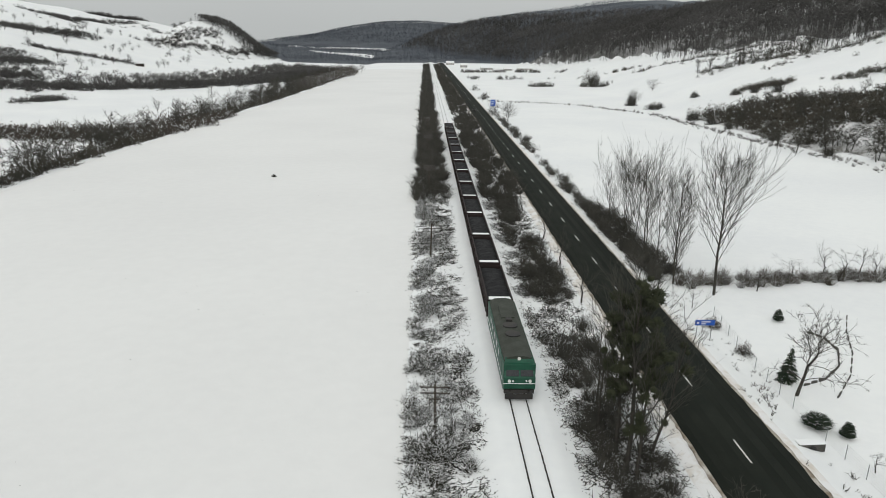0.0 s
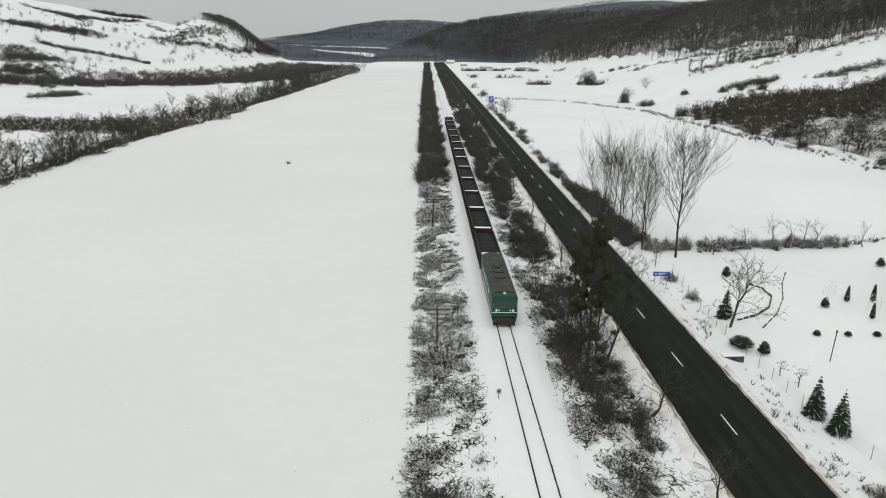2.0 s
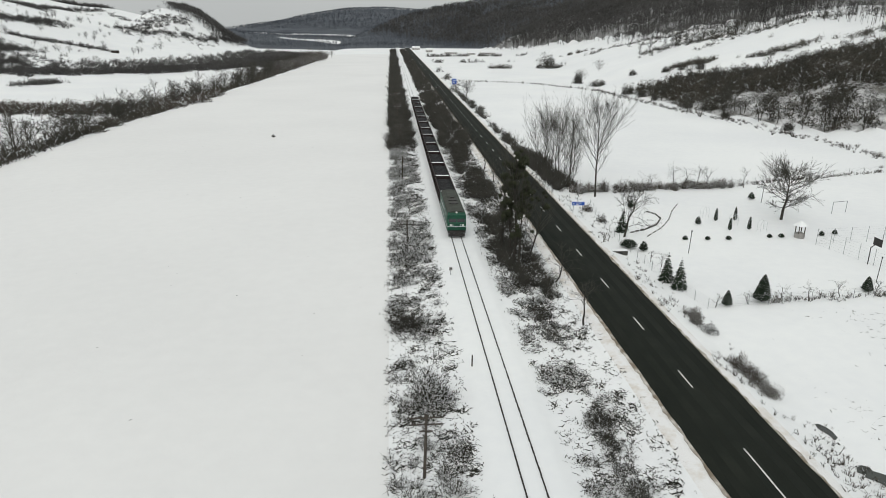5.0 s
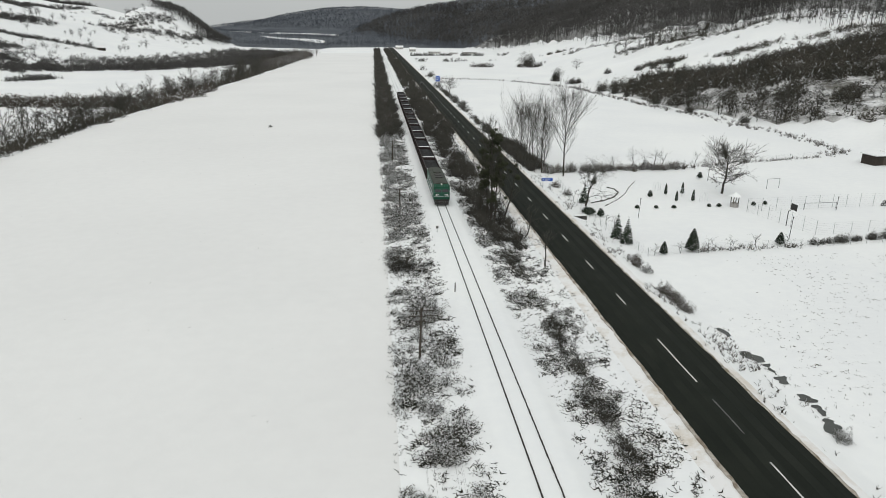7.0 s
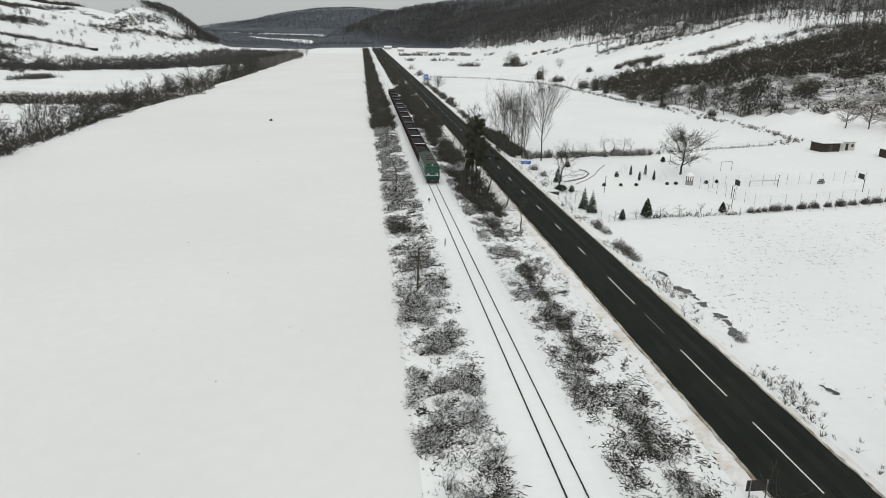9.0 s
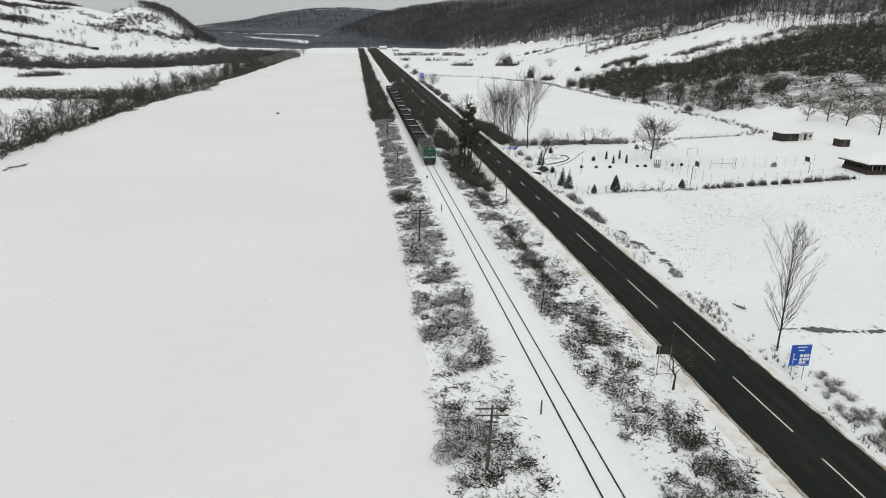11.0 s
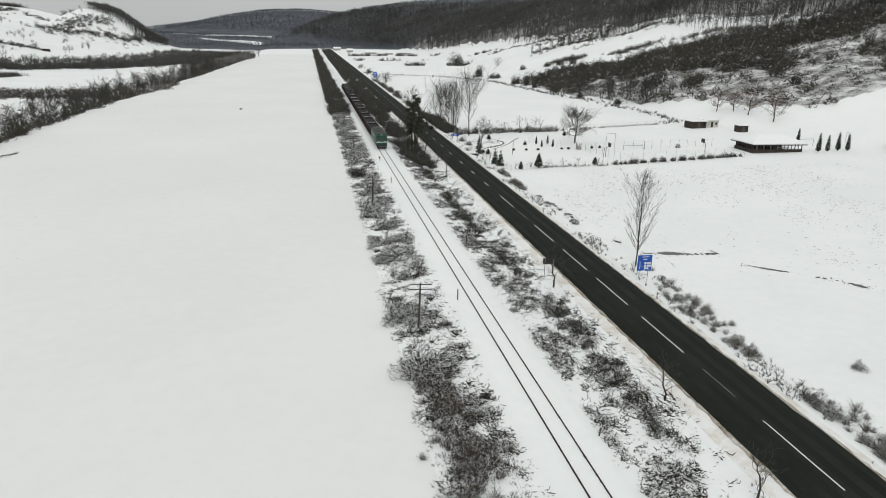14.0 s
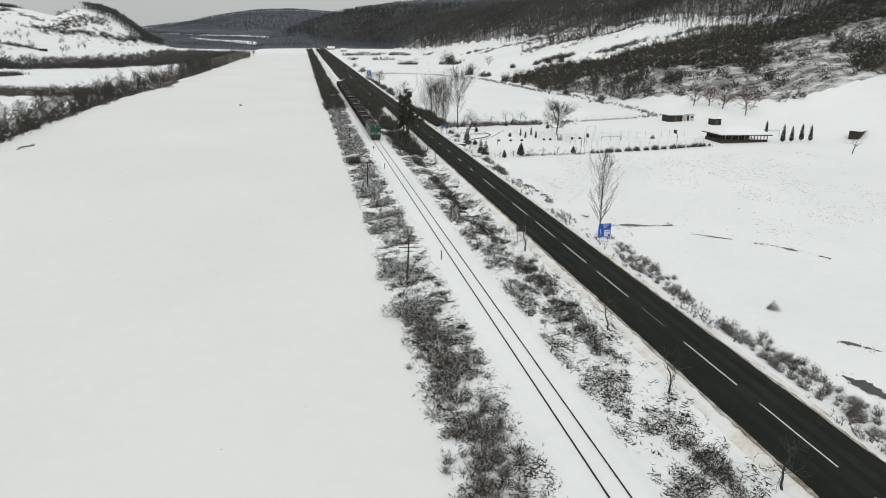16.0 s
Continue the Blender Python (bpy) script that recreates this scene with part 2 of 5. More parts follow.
def spikes(p0, p1, r0, r1=None):
    """Three-sided twigs from p0 to p1 (n, 3): pointed, or tapering to r1. Gives verts and triangles."""
    p0, p1 = np.atleast_2d(p0), np.atleast_2d(p1)
    n = len(p0)
    r0 = np.broadcast_to(np.asarray(r0, float), (n,))
    d = p1 - p0
    d = d / (np.linalg.norm(d, axis=1, keepdims=True) + 1e-9)
    ref = np.where(np.abs(d[:, 2:3]) > 0.9, [[1.0, 0, 0]], [[0, 0, 1.0]])
    u = np.cross(d, ref)
    u /= np.linalg.norm(u, axis=1, keepdims=True) + 1e-9
    v = np.cross(d, u)
    ring = [(np.cos(a), np.sin(a)) for a in (0, 2.0944, 4.18879)]
    base = [p0 + r0[:, None] * (c * u + s * v) for c, s in ring]
    if r1 is None:
        verts = np.stack([*base, p1], 1).reshape(-1, 3)
        f = np.array([[0, 1, 3], [1, 2, 3], [2, 0, 3]])
        faces = (f[None] + 4 * np.arange(n)[:, None, None]).reshape(-1, 3)
    else:
        r1 = np.broadcast_to(np.asarray(r1, float), (n,))
        top = [p1 + r1[:, None] * (c * u + s * v) for c, s in ring]
        verts = np.stack([*base, *top], 1).reshape(-1, 3)
        f = np.array([[0, 1, 4], [0, 4, 3], [1, 2, 5], [1, 5, 4], [2, 0, 3], [2, 3, 5]])
        faces = (f[None] + 6 * np.arange(n)[:, None, None]).reshape(-1, 3)
    return verts, faces


def join(pieces):
    vs, fs, at = [], [], 0
    for v, f in pieces:
        vs.append(v)
        fs.append(f + at)
        at += len(v)
    return np.concatenate(vs), np.concatenate(fs)


def scattered(shapes, places, rng):
    """Puts copies of small shapes (verts, faces) at rows of x, y, z, size, height factor, each turned at random."""
    out = []
    pick = rng.integers(0, len(shapes), len(places))
    places = np.asarray(places, float)
    for k, (v, f) in enumerate(shapes):
        mine = places[pick == k]
        if not len(mine):
            continue
        a = rng.uniform(0, 6.283, len(mine))
        c, s = np.cos(a)[:, None], np.sin(a)[:, None]
        x = (v[None, :, 0] * c - v[None, :, 1] * s) * mine[:, 3:4] + mine[:, 0:1]
        y = (v[None, :, 0] * s + v[None, :, 1] * c) * mine[:, 3:4] + mine[:, 1:2]
        z = v[None, :, 2] * mine[:, 3:4] * mine[:, 4:5] + mine[:, 2:3]
        vv = np.stack([x, y, z], -1).reshape(-1, 3)
        ff = (f[None] + len(v) * np.arange(len(mine))[:, None, None]).reshape(-1, 3)
        out.append((vv, ff))
    return join(out)


def part(name, data, mat, parent, label=""):
    """One mesh object under a thing, from a bmesh or from a finished mesh."""
    if isinstance(data, bmesh.types.BMesh):
        me = bpy.data.meshes.new(name)
        data.to_mesh(me)
        data.free()
        me.materials.append(mat)
    else:
        me = data
    ob = new(name, me)
    ob.parent = parent
    return tagged(ob, label)


def thing(name, label, category, place=None, group="", kind=""):
    ob = tagged(new(name), label, category, group, kind)
    ob.empty_display_size = 0.3
    if place is not None:
        ob.matrix_world = place
    return ob


def solo(name, me, label, category, place=None, group="", kind=""):
    ob = tagged(new(name, me), label, category, group, kind)
    if place is not None:
        ob.matrix_world = place
    return ob


def box(bm, x0, x1, y0, y1, z0, z1, bevel=0.0):
    m = Matrix.LocRotScale(((x0 + x1) / 2, (y0 + y1) / 2, (z0 + z1) / 2), None, (x1 - x0, y1 - y0, z1 - z0))
    made = bmesh.ops.create_cube(bm, size=1, matrix=m)["verts"]
    if bevel:
        edges = list({e for v in made for e in v.link_edges})
        bmesh.ops.bevel(bm, geom=edges, offset=bevel, segments=2, affect="EDGES", profile=0.6)
    return bm


def boxes(*rows, bevel=0.0):
    bm = bmesh.new()
    for r in rows:
        box(bm, *r, bevel=bevel)
    return bm


def rod(bm, a, b, r, sides=8, r1=None):
    a, b = Vector(a), Vector(b)
    turn = (b - a).to_track_quat("Z", "Y").to_matrix().to_4x4()
    m = Matrix.Translation((a + b) / 2) @ turn
    bmesh.ops.create_cone(bm, cap_ends=True, segments=sides, radius1=r, radius2=r if r1 is None else r1, depth=(b - a).length, matrix=m)
    return bm


def rods(*rows, sides=8):
    bm = bmesh.new()
    for a, b, r in rows:
        rod(bm, a, b, r, sides)
    return bm


# ---- plant shapes ----


def bare_tree(rng, height, clear=0.12, limbs=34, twigs=9, fine=4, width=0.35, rise=0.75, peak=0.45, trunk=0.013, leader=0.95, wiggle=0.05, lean=0.0, stout=1.0):
    """A leafless tree: a trunk up to leader * height, limbs whose reach follows an egg-shaped crown, twigs on the limbs and finer twigs on those."""
    n = 9
    t = np.linspace(0, 1, n)
    walk_x, walk_y = np.cumsum(rng.normal(0, wiggle, n)) * height * 0.12 + lean * height * t, np.cumsum(rng.normal(0, wiggle, n)) * height * 0.12
    stem = np.stack([walk_x - walk_x[0], walk_y - walk_y[0], t * leader * height], 1)
    rad = trunk * height * (1 - 0.85 * t) + 0.012
    thick = spikes(stem[:-1], stem[1:], rad[:-1], rad[1:])
    out = []

    def bent(p, d, length, r, steps, lift, shake):
        pts = [p]
        for k in range(steps):
            d = d + rng.normal(0, shake, d.shape) + [0, 0, lift]
            d /= np.linalg.norm(d, axis=1, keepdims=True)
            q = pts[-1] + d * (length / steps)[:, None]
            out.append(spikes(pts[-1], q, np.maximum(r * (1 - 0.8 * k / steps), 0.009), np.maximum(r * (1 - 0.8 * (k + 1) / steps), 0.006)))
            pts.append(q)
        return np.stack(pts, 1)

    def along_limb(paths, u):
        k = np.minimum((u * (paths.shape[1] - 1)).astype(int), paths.shape[1] - 2)
        i = np.arange(len(paths))
        a, b = paths[i, k], paths[i, k + 1]
        return a + (b - a) * (u * (paths.shape[1] - 1) - k)[:, None], (b - a) / (np.linalg.norm(b - a, axis=1, keepdims=True) + 1e-9)

    u = clear + (0.98 - clear) * np.sort(rng.uniform(0, 1, limbs))
    p = np.stack([np.interp(u * leader, t * leader, stem[:, k]) for k in range(3)], 1)
    a = np.arange(limbs) * 2.4 + rng.normal(0, 0.4, limbs)
    rel = (u - clear) / (1 - clear)
    env = np.where(rel < peak, 0.55 + 0.45 * rel / peak, ((1 - rel) / (1 - peak)) ** 0.7) * width * height + 0.05 * height
    d = np.stack([np.cos(a), np.sin(a), np.full(limbs, rise) + rel * 0.5], 1)
    d /= np.linalg.norm(d, axis=1, keepdims=True)
    length = env / np.maximum(np.hypot(d[:, 0], d[:, 1]), 0.3) * rng.uniform(0.8, 1.1, limbs)
    limb = bent(p, d, length, np.interp(u, t, rad) * 0.30 + 0.008, 4, 0.05 * rise, wiggle * 2)
    second = np.repeat(limb, twigs, 0)
    q, e = along_limb(second, rng.uniform(0.2, 1.0, len(second)))
    side = rng.normal(0, 1, e.shape)
    e2 = e + 0.75 * side / np.linalg.norm(side, axis=1, keepdims=True) + [0, 0, 0.3 * rise]
    e2 /= np.linalg.norm(e2, axis=1, keepdims=True)
    sub = bent(q, e2, np.repeat(length, twigs) * rng.uniform(0.22, 0.5, len(second)), np.full(len(second), 0.0013 * height * stout), 2, 0.05 * rise, wiggle * 2)
    third = np.repeat(sub, fine, 0)
    q, e = along_limb(third, rng.uniform(0.3, 1.0, len(third)))
    side = rng.normal(0, 1, e.shape)
    e3 = e + 0.7 * side / np.linalg.norm(side, axis=1, keepdims=True) + [0, 0, 0.2 * rise]
    out.append(spikes(q, q + e3 * (0.045 * height * rng.uniform(0.5, 1.3, len(third)))[:, None], 0.0011 * height * stout))
    return thick, join(out)


def shrub(rng, stems, height, width, r=0.02, split=2):
    """A leafless bush of many thin stems that fork."""
    a = rng.uniform(0, 6.283, stems)
    lean = rng.uniform(0.05, 1.0, stems) ** 0.7
    b0 = np.stack([np.cos(a), np.sin(a), 0 * a], 1) * (0.18 * width * rng.uniform(0, 1, stems))[:, None]
    tip = np.stack([np.cos(a) * lean * width * 0.5, np.sin(a) * lean * width * 0.5, height * rng.uniform(0.55, 1.0, stems) * (1 - 0.45 * lean**2)], 1)
    tip[:, :2] += rng.normal(0, 0.08 * width, (stems, 2))
    rows = [spikes(b0, tip, r)]
    for _ in range(split):
        t = rng.uniform(0.35, 0.8, stems)[:, None]
        q = b0 + (tip - b0) * t
        e = q + (tip - b0) * rng.uniform(0.2, 0.45, (stems, 1)) + rng.normal(0, 0.16 * width, (stems, 3)) * [1, 1, 0.6]
        e[:, 2] = np.maximum(e[:, 2], 0.05)
        rows.append(spikes(q, e, r * 0.7))
    return join(rows)


def needles(rng, height, width, layers, per, power=1.0, droop=0.25, r=0.05):
    """Whorls of needled boughs round a stem: spruce (droop) or clipped evergreen (power below 1)."""
    rows = []
    for k in range(layers):
        t = (k + rng.uniform(0, 0.6)) / layers
        rad = width * 0.5 * (1 - t) ** power
        n = max(4, int(per * (1 - t * 0.6)))
        a = rng.uniform(0, 6.283, n)
        d = np.stack([np.cos(a), np.sin(a), 0 * a], 1)
        z = height * (0.06 + 0.94 * t)
        p0 = d * rad * 0.12 + [0, 0, z]
        p1 = d * (rad * rng.uniform(0.75, 1.12, n))[:, None] + [0, 0, z] + np.stack([0 * a, 0 * a, -droop * rad + rng.normal(0, 0.05 * height / layers * 3, n)], 1)
        rows.append(spikes(p0, p1, r * (1 - 0.5 * t)))
        side = np.cross(d, [0, 0, 1.0])
        for s in (-1, 1):
            m = p0 + (p1 - p0) * 0.45
            rows.append(spikes(m, m + (p1 - p0) * 0.4 + side * s * rad * 0.28, r * 0.7 * (1 - 0.5 * t)))
    return join(rows)


rng = np.random.default_rng(7)
SHRUBS = [shrub(rng, 52, 1.0, 1.25, 0.014) for _ in range(5)]
FAR_SHRUBS = [shrub(rng, 30, 1.0, 1.15, 0.02, 1) for _ in range(5)]
CHEAP = [shrub(rng, 15, 1.0, 1.2, 0.034, 1) for _ in range(6)]
SPECKS = [spikes(np.array([[0.0, 0, 0.02], [0.1, 0.1, 0.02]]), np.array([[0.9, 0.1, 0.45], [-0.4, 0.5, 0.35]]), 0.15) for _ in range(1)]
TUFTS = [shrub(rng, 5, 1.0, 1.2, 0.05, 1) for _ in range(6)]


def small_tree(kind):
    """A cheap bare tree of unit height for the distance: slim, or broad."""
    n, m, wide = 13, 8, 0.2 if kind else 0.38
    top = 0.95 if kind else 0.75
    stem = spikes(np.array([[0, 0, 0.0]]), np.array([[rng.normal(0, 0.03), rng.normal(0, 0.03), top]]), 0.018)
    a, h = rng.uniform(0, 6.283, n), rng.uniform(0.15, top - 0.05, n)
    q = np.stack([0 * a, 0 * a, h], 1)
    w = wide * rng.uniform(0.6, 1.1, n)
    e = q + np.stack([np.cos(a) * w, np.sin(a) * w, rng.uniform(0.15, 0.38, n)], 1)
    e[:, 2] = np.minimum(e[:, 2], 1.0)
    qq, dd = np.repeat(q, m, 0), np.repeat(e - q, m, 0)
    b = qq + dd * rng.uniform(0.25, 0.95, (n * m, 1))
    return join([stem, spikes(q, e, 0.007), spikes(b, b + dd * 0.35 + rng.normal(0, 0.07, (n * m, 3)), 0.0042)])


def tangle(n, centre, size, reach, r, lumps=0.2, floor=None):
    """Fine twigs at all angles that fill a lumpy round volume, densest near its skin."""
    u = rng.normal(0, 1, (n, 3))
    if floor is not None:
        u[:, 2] = np.abs(u[:, 2]) - 0.1
    u /= np.linalg.norm(u, axis=1, keepdims=True)
    a = np.arctan2(u[:, 1], u[:, 0])
    far = 1 + lumps * np.sin(a * 3 + rng.uniform(0, 6)) + lumps * np.sin(a * 2 + u[:, 2] * 4 + rng.uniform(0, 6))
    mid = u * (far * rng.uniform(0.1, 1.0, n) ** 0.4)[:, None] * size + centre
    d = 0.55 * u + rng.normal(0, 0.55, (n, 3)) + [0, 0, 0.25]
    d = d / np.linalg.norm(d, axis=1, keepdims=True) * (reach * rng.uniform(0.5, 1.0, n))[:, None]
    p, q = mid - 0.5 * d, mid + 0.5 * d
    if floor is not None:
        p[:, 2], q[:, 2] = np.maximum(p[:, 2], floor), np.maximum(q[:, 2], floor + 0.02)
    return spikes(p, q, r)


def dome(n, wide=0.62, r=0.03, lumps=0.15, reach=0.32):
    """A rounded, densely twigged bush of unit height."""
    return tangle(n, [0, 0, 0], [wide, wide, 0.88], reach, r, lumps, 0.0)


def crown(n, wide=0.36, r=0.012, low=0.14):
    """A bare tree of unit height whose fine twigs fill a rounded, uneven crown."""
    bend = rng.normal(0, 0.04, 2)
    fork = np.array([bend[0], bend[1], low + 0.12])
    m = 8
    a = np.arange(m) * 2.4 + rng.normal(0, 0.3, m)
    reach = rng.uniform(0.35, 0.8, m) * wide
    ends = np.stack([bend[0] + np.cos(a) * reach, bend[1] + np.sin(a) * reach, rng.uniform(0.6, 0.92, m)], 1)
    twigs = tangle(n, [bend[0], bend[1], (1 + low) / 2], [wide, wide, 0.44 * (1 - low)], 0.22, r)
    return join([spikes(np.zeros((1, 3)), fork[None], 0.022, 0.014), spikes(np.repeat(fork[None], m, 0), ends, 0.011), twigs])


SNOWY = [(v * [1.0, 1.0, 0.55], f) for v, f in (join([shrub(rng, 7, 1.0, 1.9, 0.035, 1), dome(30, 0.8, 0.05, 0.35, 0.5)]) for _ in range(6))]
DOMES = [dome(44, rng.uniform(0.6, 0.85), 0.042, 0.18, 0.42) for _ in range(6)]
FINE_DOMES = [dome(88, rng.uniform(0.6, 0.8), 0.022, 0.18, 0.36) for _ in range(5)]
MID_DOMES = [dome(56, rng.uniform(0.6, 0.8), 0.034, 0.18, 0.38) for _ in range(5)]
CROWNS = [crown(70, rng.uniform(0.28, 0.42), 0.012) for _ in range(6)]


# ---- the ground: one snow-covered sheet ----
gx = np.concatenate([np.linspace(-3600, -1300, 24), np.linspace(-1250, -280, 66), np.linspace(-270, -125, 22), np.linspace(-122, -94, 20),
                     np.linspace(-90, -14, 26), np.linspace(-12.5, 27.5, 81), np.linspace(29, 110, 42), np.linspace(113, 420, 64), np.linspace(430, 1300, 50), np.linspace(1360, 3600, 22)])
gy = np.concatenate([np.linspace(-900, -190, 16), np.linspace(-180, 150, 220), np.linspace(152.5, 420, 100), np.linspace(428, 1500, 100), np.linspace(1520, 2600, 46), np.linspace(2650, 4600, 34)])
X, Y = np.meshgrid(gx, gy)
G = np.stack([X, Y, land(X, Y)], -1).reshape(-1, 3)
ii = (np.arange(len(gy) - 1)[:, None] * len(gx) + np.arange(len(gx) - 1)[None]).ravel()
mx, my = (X[:-1, :-1] + X[1:, 1:]) / 2, (Y[:-1, :-1] + Y[1:, 1:]) / 2
wooded = (mx > forest_foot(my) + 6) & (my < 2000)
wooded |= (my > 2150) & (land(mx, my) > 16)
wooded |= (my > 1200) & (mx > -240 - 0.35 * (my - 1200)) & (mx < 600)
wooded &= ~open_valley(mx, my)
brushy = (scrub_zone(mx, my) > 0.5) & ~wooded
stained = ((np.abs(mx - 12.9) < 0.7) | (np.abs(mx - 22.1) < 0.55)) & (my < 1150)
# woodland floor beyond y = 1150 takes the colour with haze mixed in
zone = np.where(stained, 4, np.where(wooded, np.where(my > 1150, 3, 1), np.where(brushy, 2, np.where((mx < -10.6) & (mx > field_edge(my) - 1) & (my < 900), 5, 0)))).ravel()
ground = solo("ground", mesh_of("ground", G, np.stack([ii, ii + 1, ii + 1 + len(gx), ii + len(gx)], 1), [M_SNOW, M_FLOOR, M_BRUSHY, M_HAZEFLOOR, M_VERGE, M_FIELD], flat=False, which=zone),
              "snow-covered valley floor, fields and hillsides", "ground", kind="structure")

# ---- road ----
ROAD_X, HALF = 17.45, 3.85


def strip(x0, x1, y0, y1, z, n=2, jag=0.0, thick=0.0):
    ys = np.linspace(y0, y1, n)
    a = x0 + rng.normal(0, jag, n) if jag else np.full(n, x0)
    b = x1 + rng.normal(0, jag, n) if jag else np.full(n, x1)
    v = np.concatenate([np.stack([a, ys, np.full(n, z)], 1), np.stack([b, ys, np.full(n, z)], 1)])
    i = np.arange(n - 1)
    f = np.stack([i, i + n, i + n + 1, i + 1], 1)
    if thick:
        low = v - [0, 0, thick]
        v = np.concatenate([v, low])
        m = 2 * n
        f = np.concatenate([f, np.stack([i + 1, i + 1 + m, i + m, i], 1), np.stack([i + n, i + n + m, i + n + 1 + m, i + n + 1], 1),
                            [[0, m, n + m, n], [n - 1, 2 * n - 1, 2 * n - 1 + m, n - 1 + m]]])
    return v, f


v, f = strip(ROAD_X - HALF, ROAD_X + HALF, -420, 1180, 0.03, 900, 0.05, 0.16)
road = solo("road", mesh_of("road", v, f, M_ASPHALT), "dark wet asphalt country road beside the railway", "road", kind="structure")
for x in (-2.75, -1.05, 1.0, 2.7):
    v, f = strip(ROAD_X + x - 0.38, ROAD_X + x + 0.38, -420, 1180, 0.036, 300, 0.05)
    part("wheel_track", mesh_of("wheel_track", v, f, M_TRACKED), M_TRACKED, road)
for side in (-1, 1):
    edge = ROAD_X + side * (HALF + 0.12)
    v, f = strip(edge - 0.17, edge + 0.17, -420, 1180, 0.004 if side < 0 else 0.002, 2600, 0.07, 0.1)
    solo("road_shoulder", mesh_of("road_shoulder", v, f, M_SHOULDER), "slushy brown-stained snow along the road edge", "road shoulder", kind="structure")
dashes = [(0.9 + 12.9 * k, 3.3, 0) for k in range(0, 72)]
dashes += [(y, 9.3, 0) for y in (-12.2, -34.0, -47.6, -60.3, -73.3, -95.6, -108.2, -121)] + [(-24.6, 5.5, 1), (-86.2, 5.5, 1)] + [(-133.5 - 12.5 * k, 9.3, 0) for k in range(0, 12)]
short_dash, long_dash, worn_dash = (mesh_of("dash", *strip(-0.075, 0.075, -n, 0, 0, 9, 0.008, 0.006), m) for n, m in ((3.4, M_LINE), (9.3, M_LINE), (5.5, M_LINE_WORN)))
for y, n, worn in dashes:
    ob = part("lane_dash", worn_dash if worn else long_dash if n > 5 else short_dash, M_LINE, road)
    ob.matrix_basis = pose(ROAD_X, y, 0.044)

# ---- railway ----
track = thing("railway_track", "single railway track half buried in snow", "railway track", kind="structure")
for side in (-1, 1):
    x = side * 0.755
    prof = [(-0.07, -0.17), (0.07, -0.17), (0.02, -0.14), (0.02, -0.045), (0.04, -0.03), (0.036, 0.0), (-0.036, 0.0), (-0.04, -0.03), (-0.02, -0.045), (-0.02, -0.14)]
    n = len(prof)
    v = np.array([(x + px, y, pz) for y in (-300, 1150) for px, pz in prof])
    f = [[i, (i + 1) % n, n + (i + 1) % n, n + i] for i in range(n)]
    part("rail", mesh_of("rail", v, f, M_RAIL), M_RAIL, track)
    # melted gap along the rail where the ballast and fastenings show dark
    v, f = strip(x - 0.058 + 0.008 * side, x + 0.058 + 0.008 * side, -300, 1150, -0.088, 4200, 0.016 if side > 0 else 0.006)
    part("rail_groove", mesh_of("rail_groove", v, f, M_STONE), M_STONE, track, "dark melted groove with fastenings")

# ---- woods and scrub on the hills ----


def cloud(name, shapes, places, mat, label, category):
    v, f = scattered(shapes, places, rng)
    return solo(name, mesh_of(name, v, f, mat), label, category, kind="stuff")


def sown(n, x0, x1, y0, y1, keep=None):
    """Random places on the land, thinned by keep(x, y) between 0 and 1."""
    x, y = rng.uniform(x0, x1, n), rng.uniform(y0, y1, n)
    if keep is not None:
        ok = rng.uniform(0, 1, n) < keep(x, y)
        x, y = x[ok], y[ok]
    return x, y


def along(line, n, width):
    seg = np.hypot(*np.diff(line, axis=0).T)
    s = rng.uniform(0, seg.sum(), n)
    acc = np.r_[0, np.cumsum(seg)]
    x, y = np.interp(s, acc, line[:, 0]), np.interp(s, acc, line[:, 1])
    return x + rng.normal(0, width, n), y + rng.normal(0, width, n)


def rows_of(x, y, lo, hi, squash=1.0, sink=0.05):
    s = rng.uniform(lo, hi, len(x))
    return np.stack([x, y, land(x, y) - sink, s, np.full(len(x), squash)], 1)


def wood_tree(n):
    stem = spikes(np.array([[0, 0, 0.0]]), np.array([[rng.normal(0, 0.02), rng.normal(0, 0.02), 0.85]]), 0.016)
    return join([stem, tangle(n, [0, 0, 0.66], [0.13, 0.13, 0.26], 0.26, 0.2 / n)])


WOODS = [wood_tree(10) for _ in range(6)]
FAR_WOODS = [wood_tree(6) for _ in range(6)]
o, y = rng.uniform(0, 300, 18500), rng.uniform(70, 1800, 18500)
x = forest_foot(y) + o
ok = rng.uniform(0, 1, len(x)) < (1 - 0.6 * smooth((o - 150) / 150)) * smooth((o + 4) / 10) * np.where(wave(x, y, 60, 4.0) > 0.6, 0.3, 1.0)
cloud("forest", WOODS, rows_of(x[ok], y[ok], 13, 19), M_FOREST, "leafless grey-brown forest on the snowy hillside", "forest")
# far and valley trees carry their haze in the bluish twig colour
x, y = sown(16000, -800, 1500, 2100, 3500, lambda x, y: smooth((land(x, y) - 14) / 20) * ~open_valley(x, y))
cloud("far_forest", FAR_WOODS, rows_of(x, y, 22, 32) * [1, 1, 1, 1, 0.42], M_HAZEWOOD, "far woods on the ridge closing the valley, coloured bluish for haze", "forest")
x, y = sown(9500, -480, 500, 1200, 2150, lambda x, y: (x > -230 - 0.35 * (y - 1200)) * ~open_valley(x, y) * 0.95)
cloud("valley_wood", FAR_WOODS, rows_of(x, y, 6, 11), M_HAZEWOOD, "dark riverside woods across the valley floor, coloured bluish for haze", "forest")

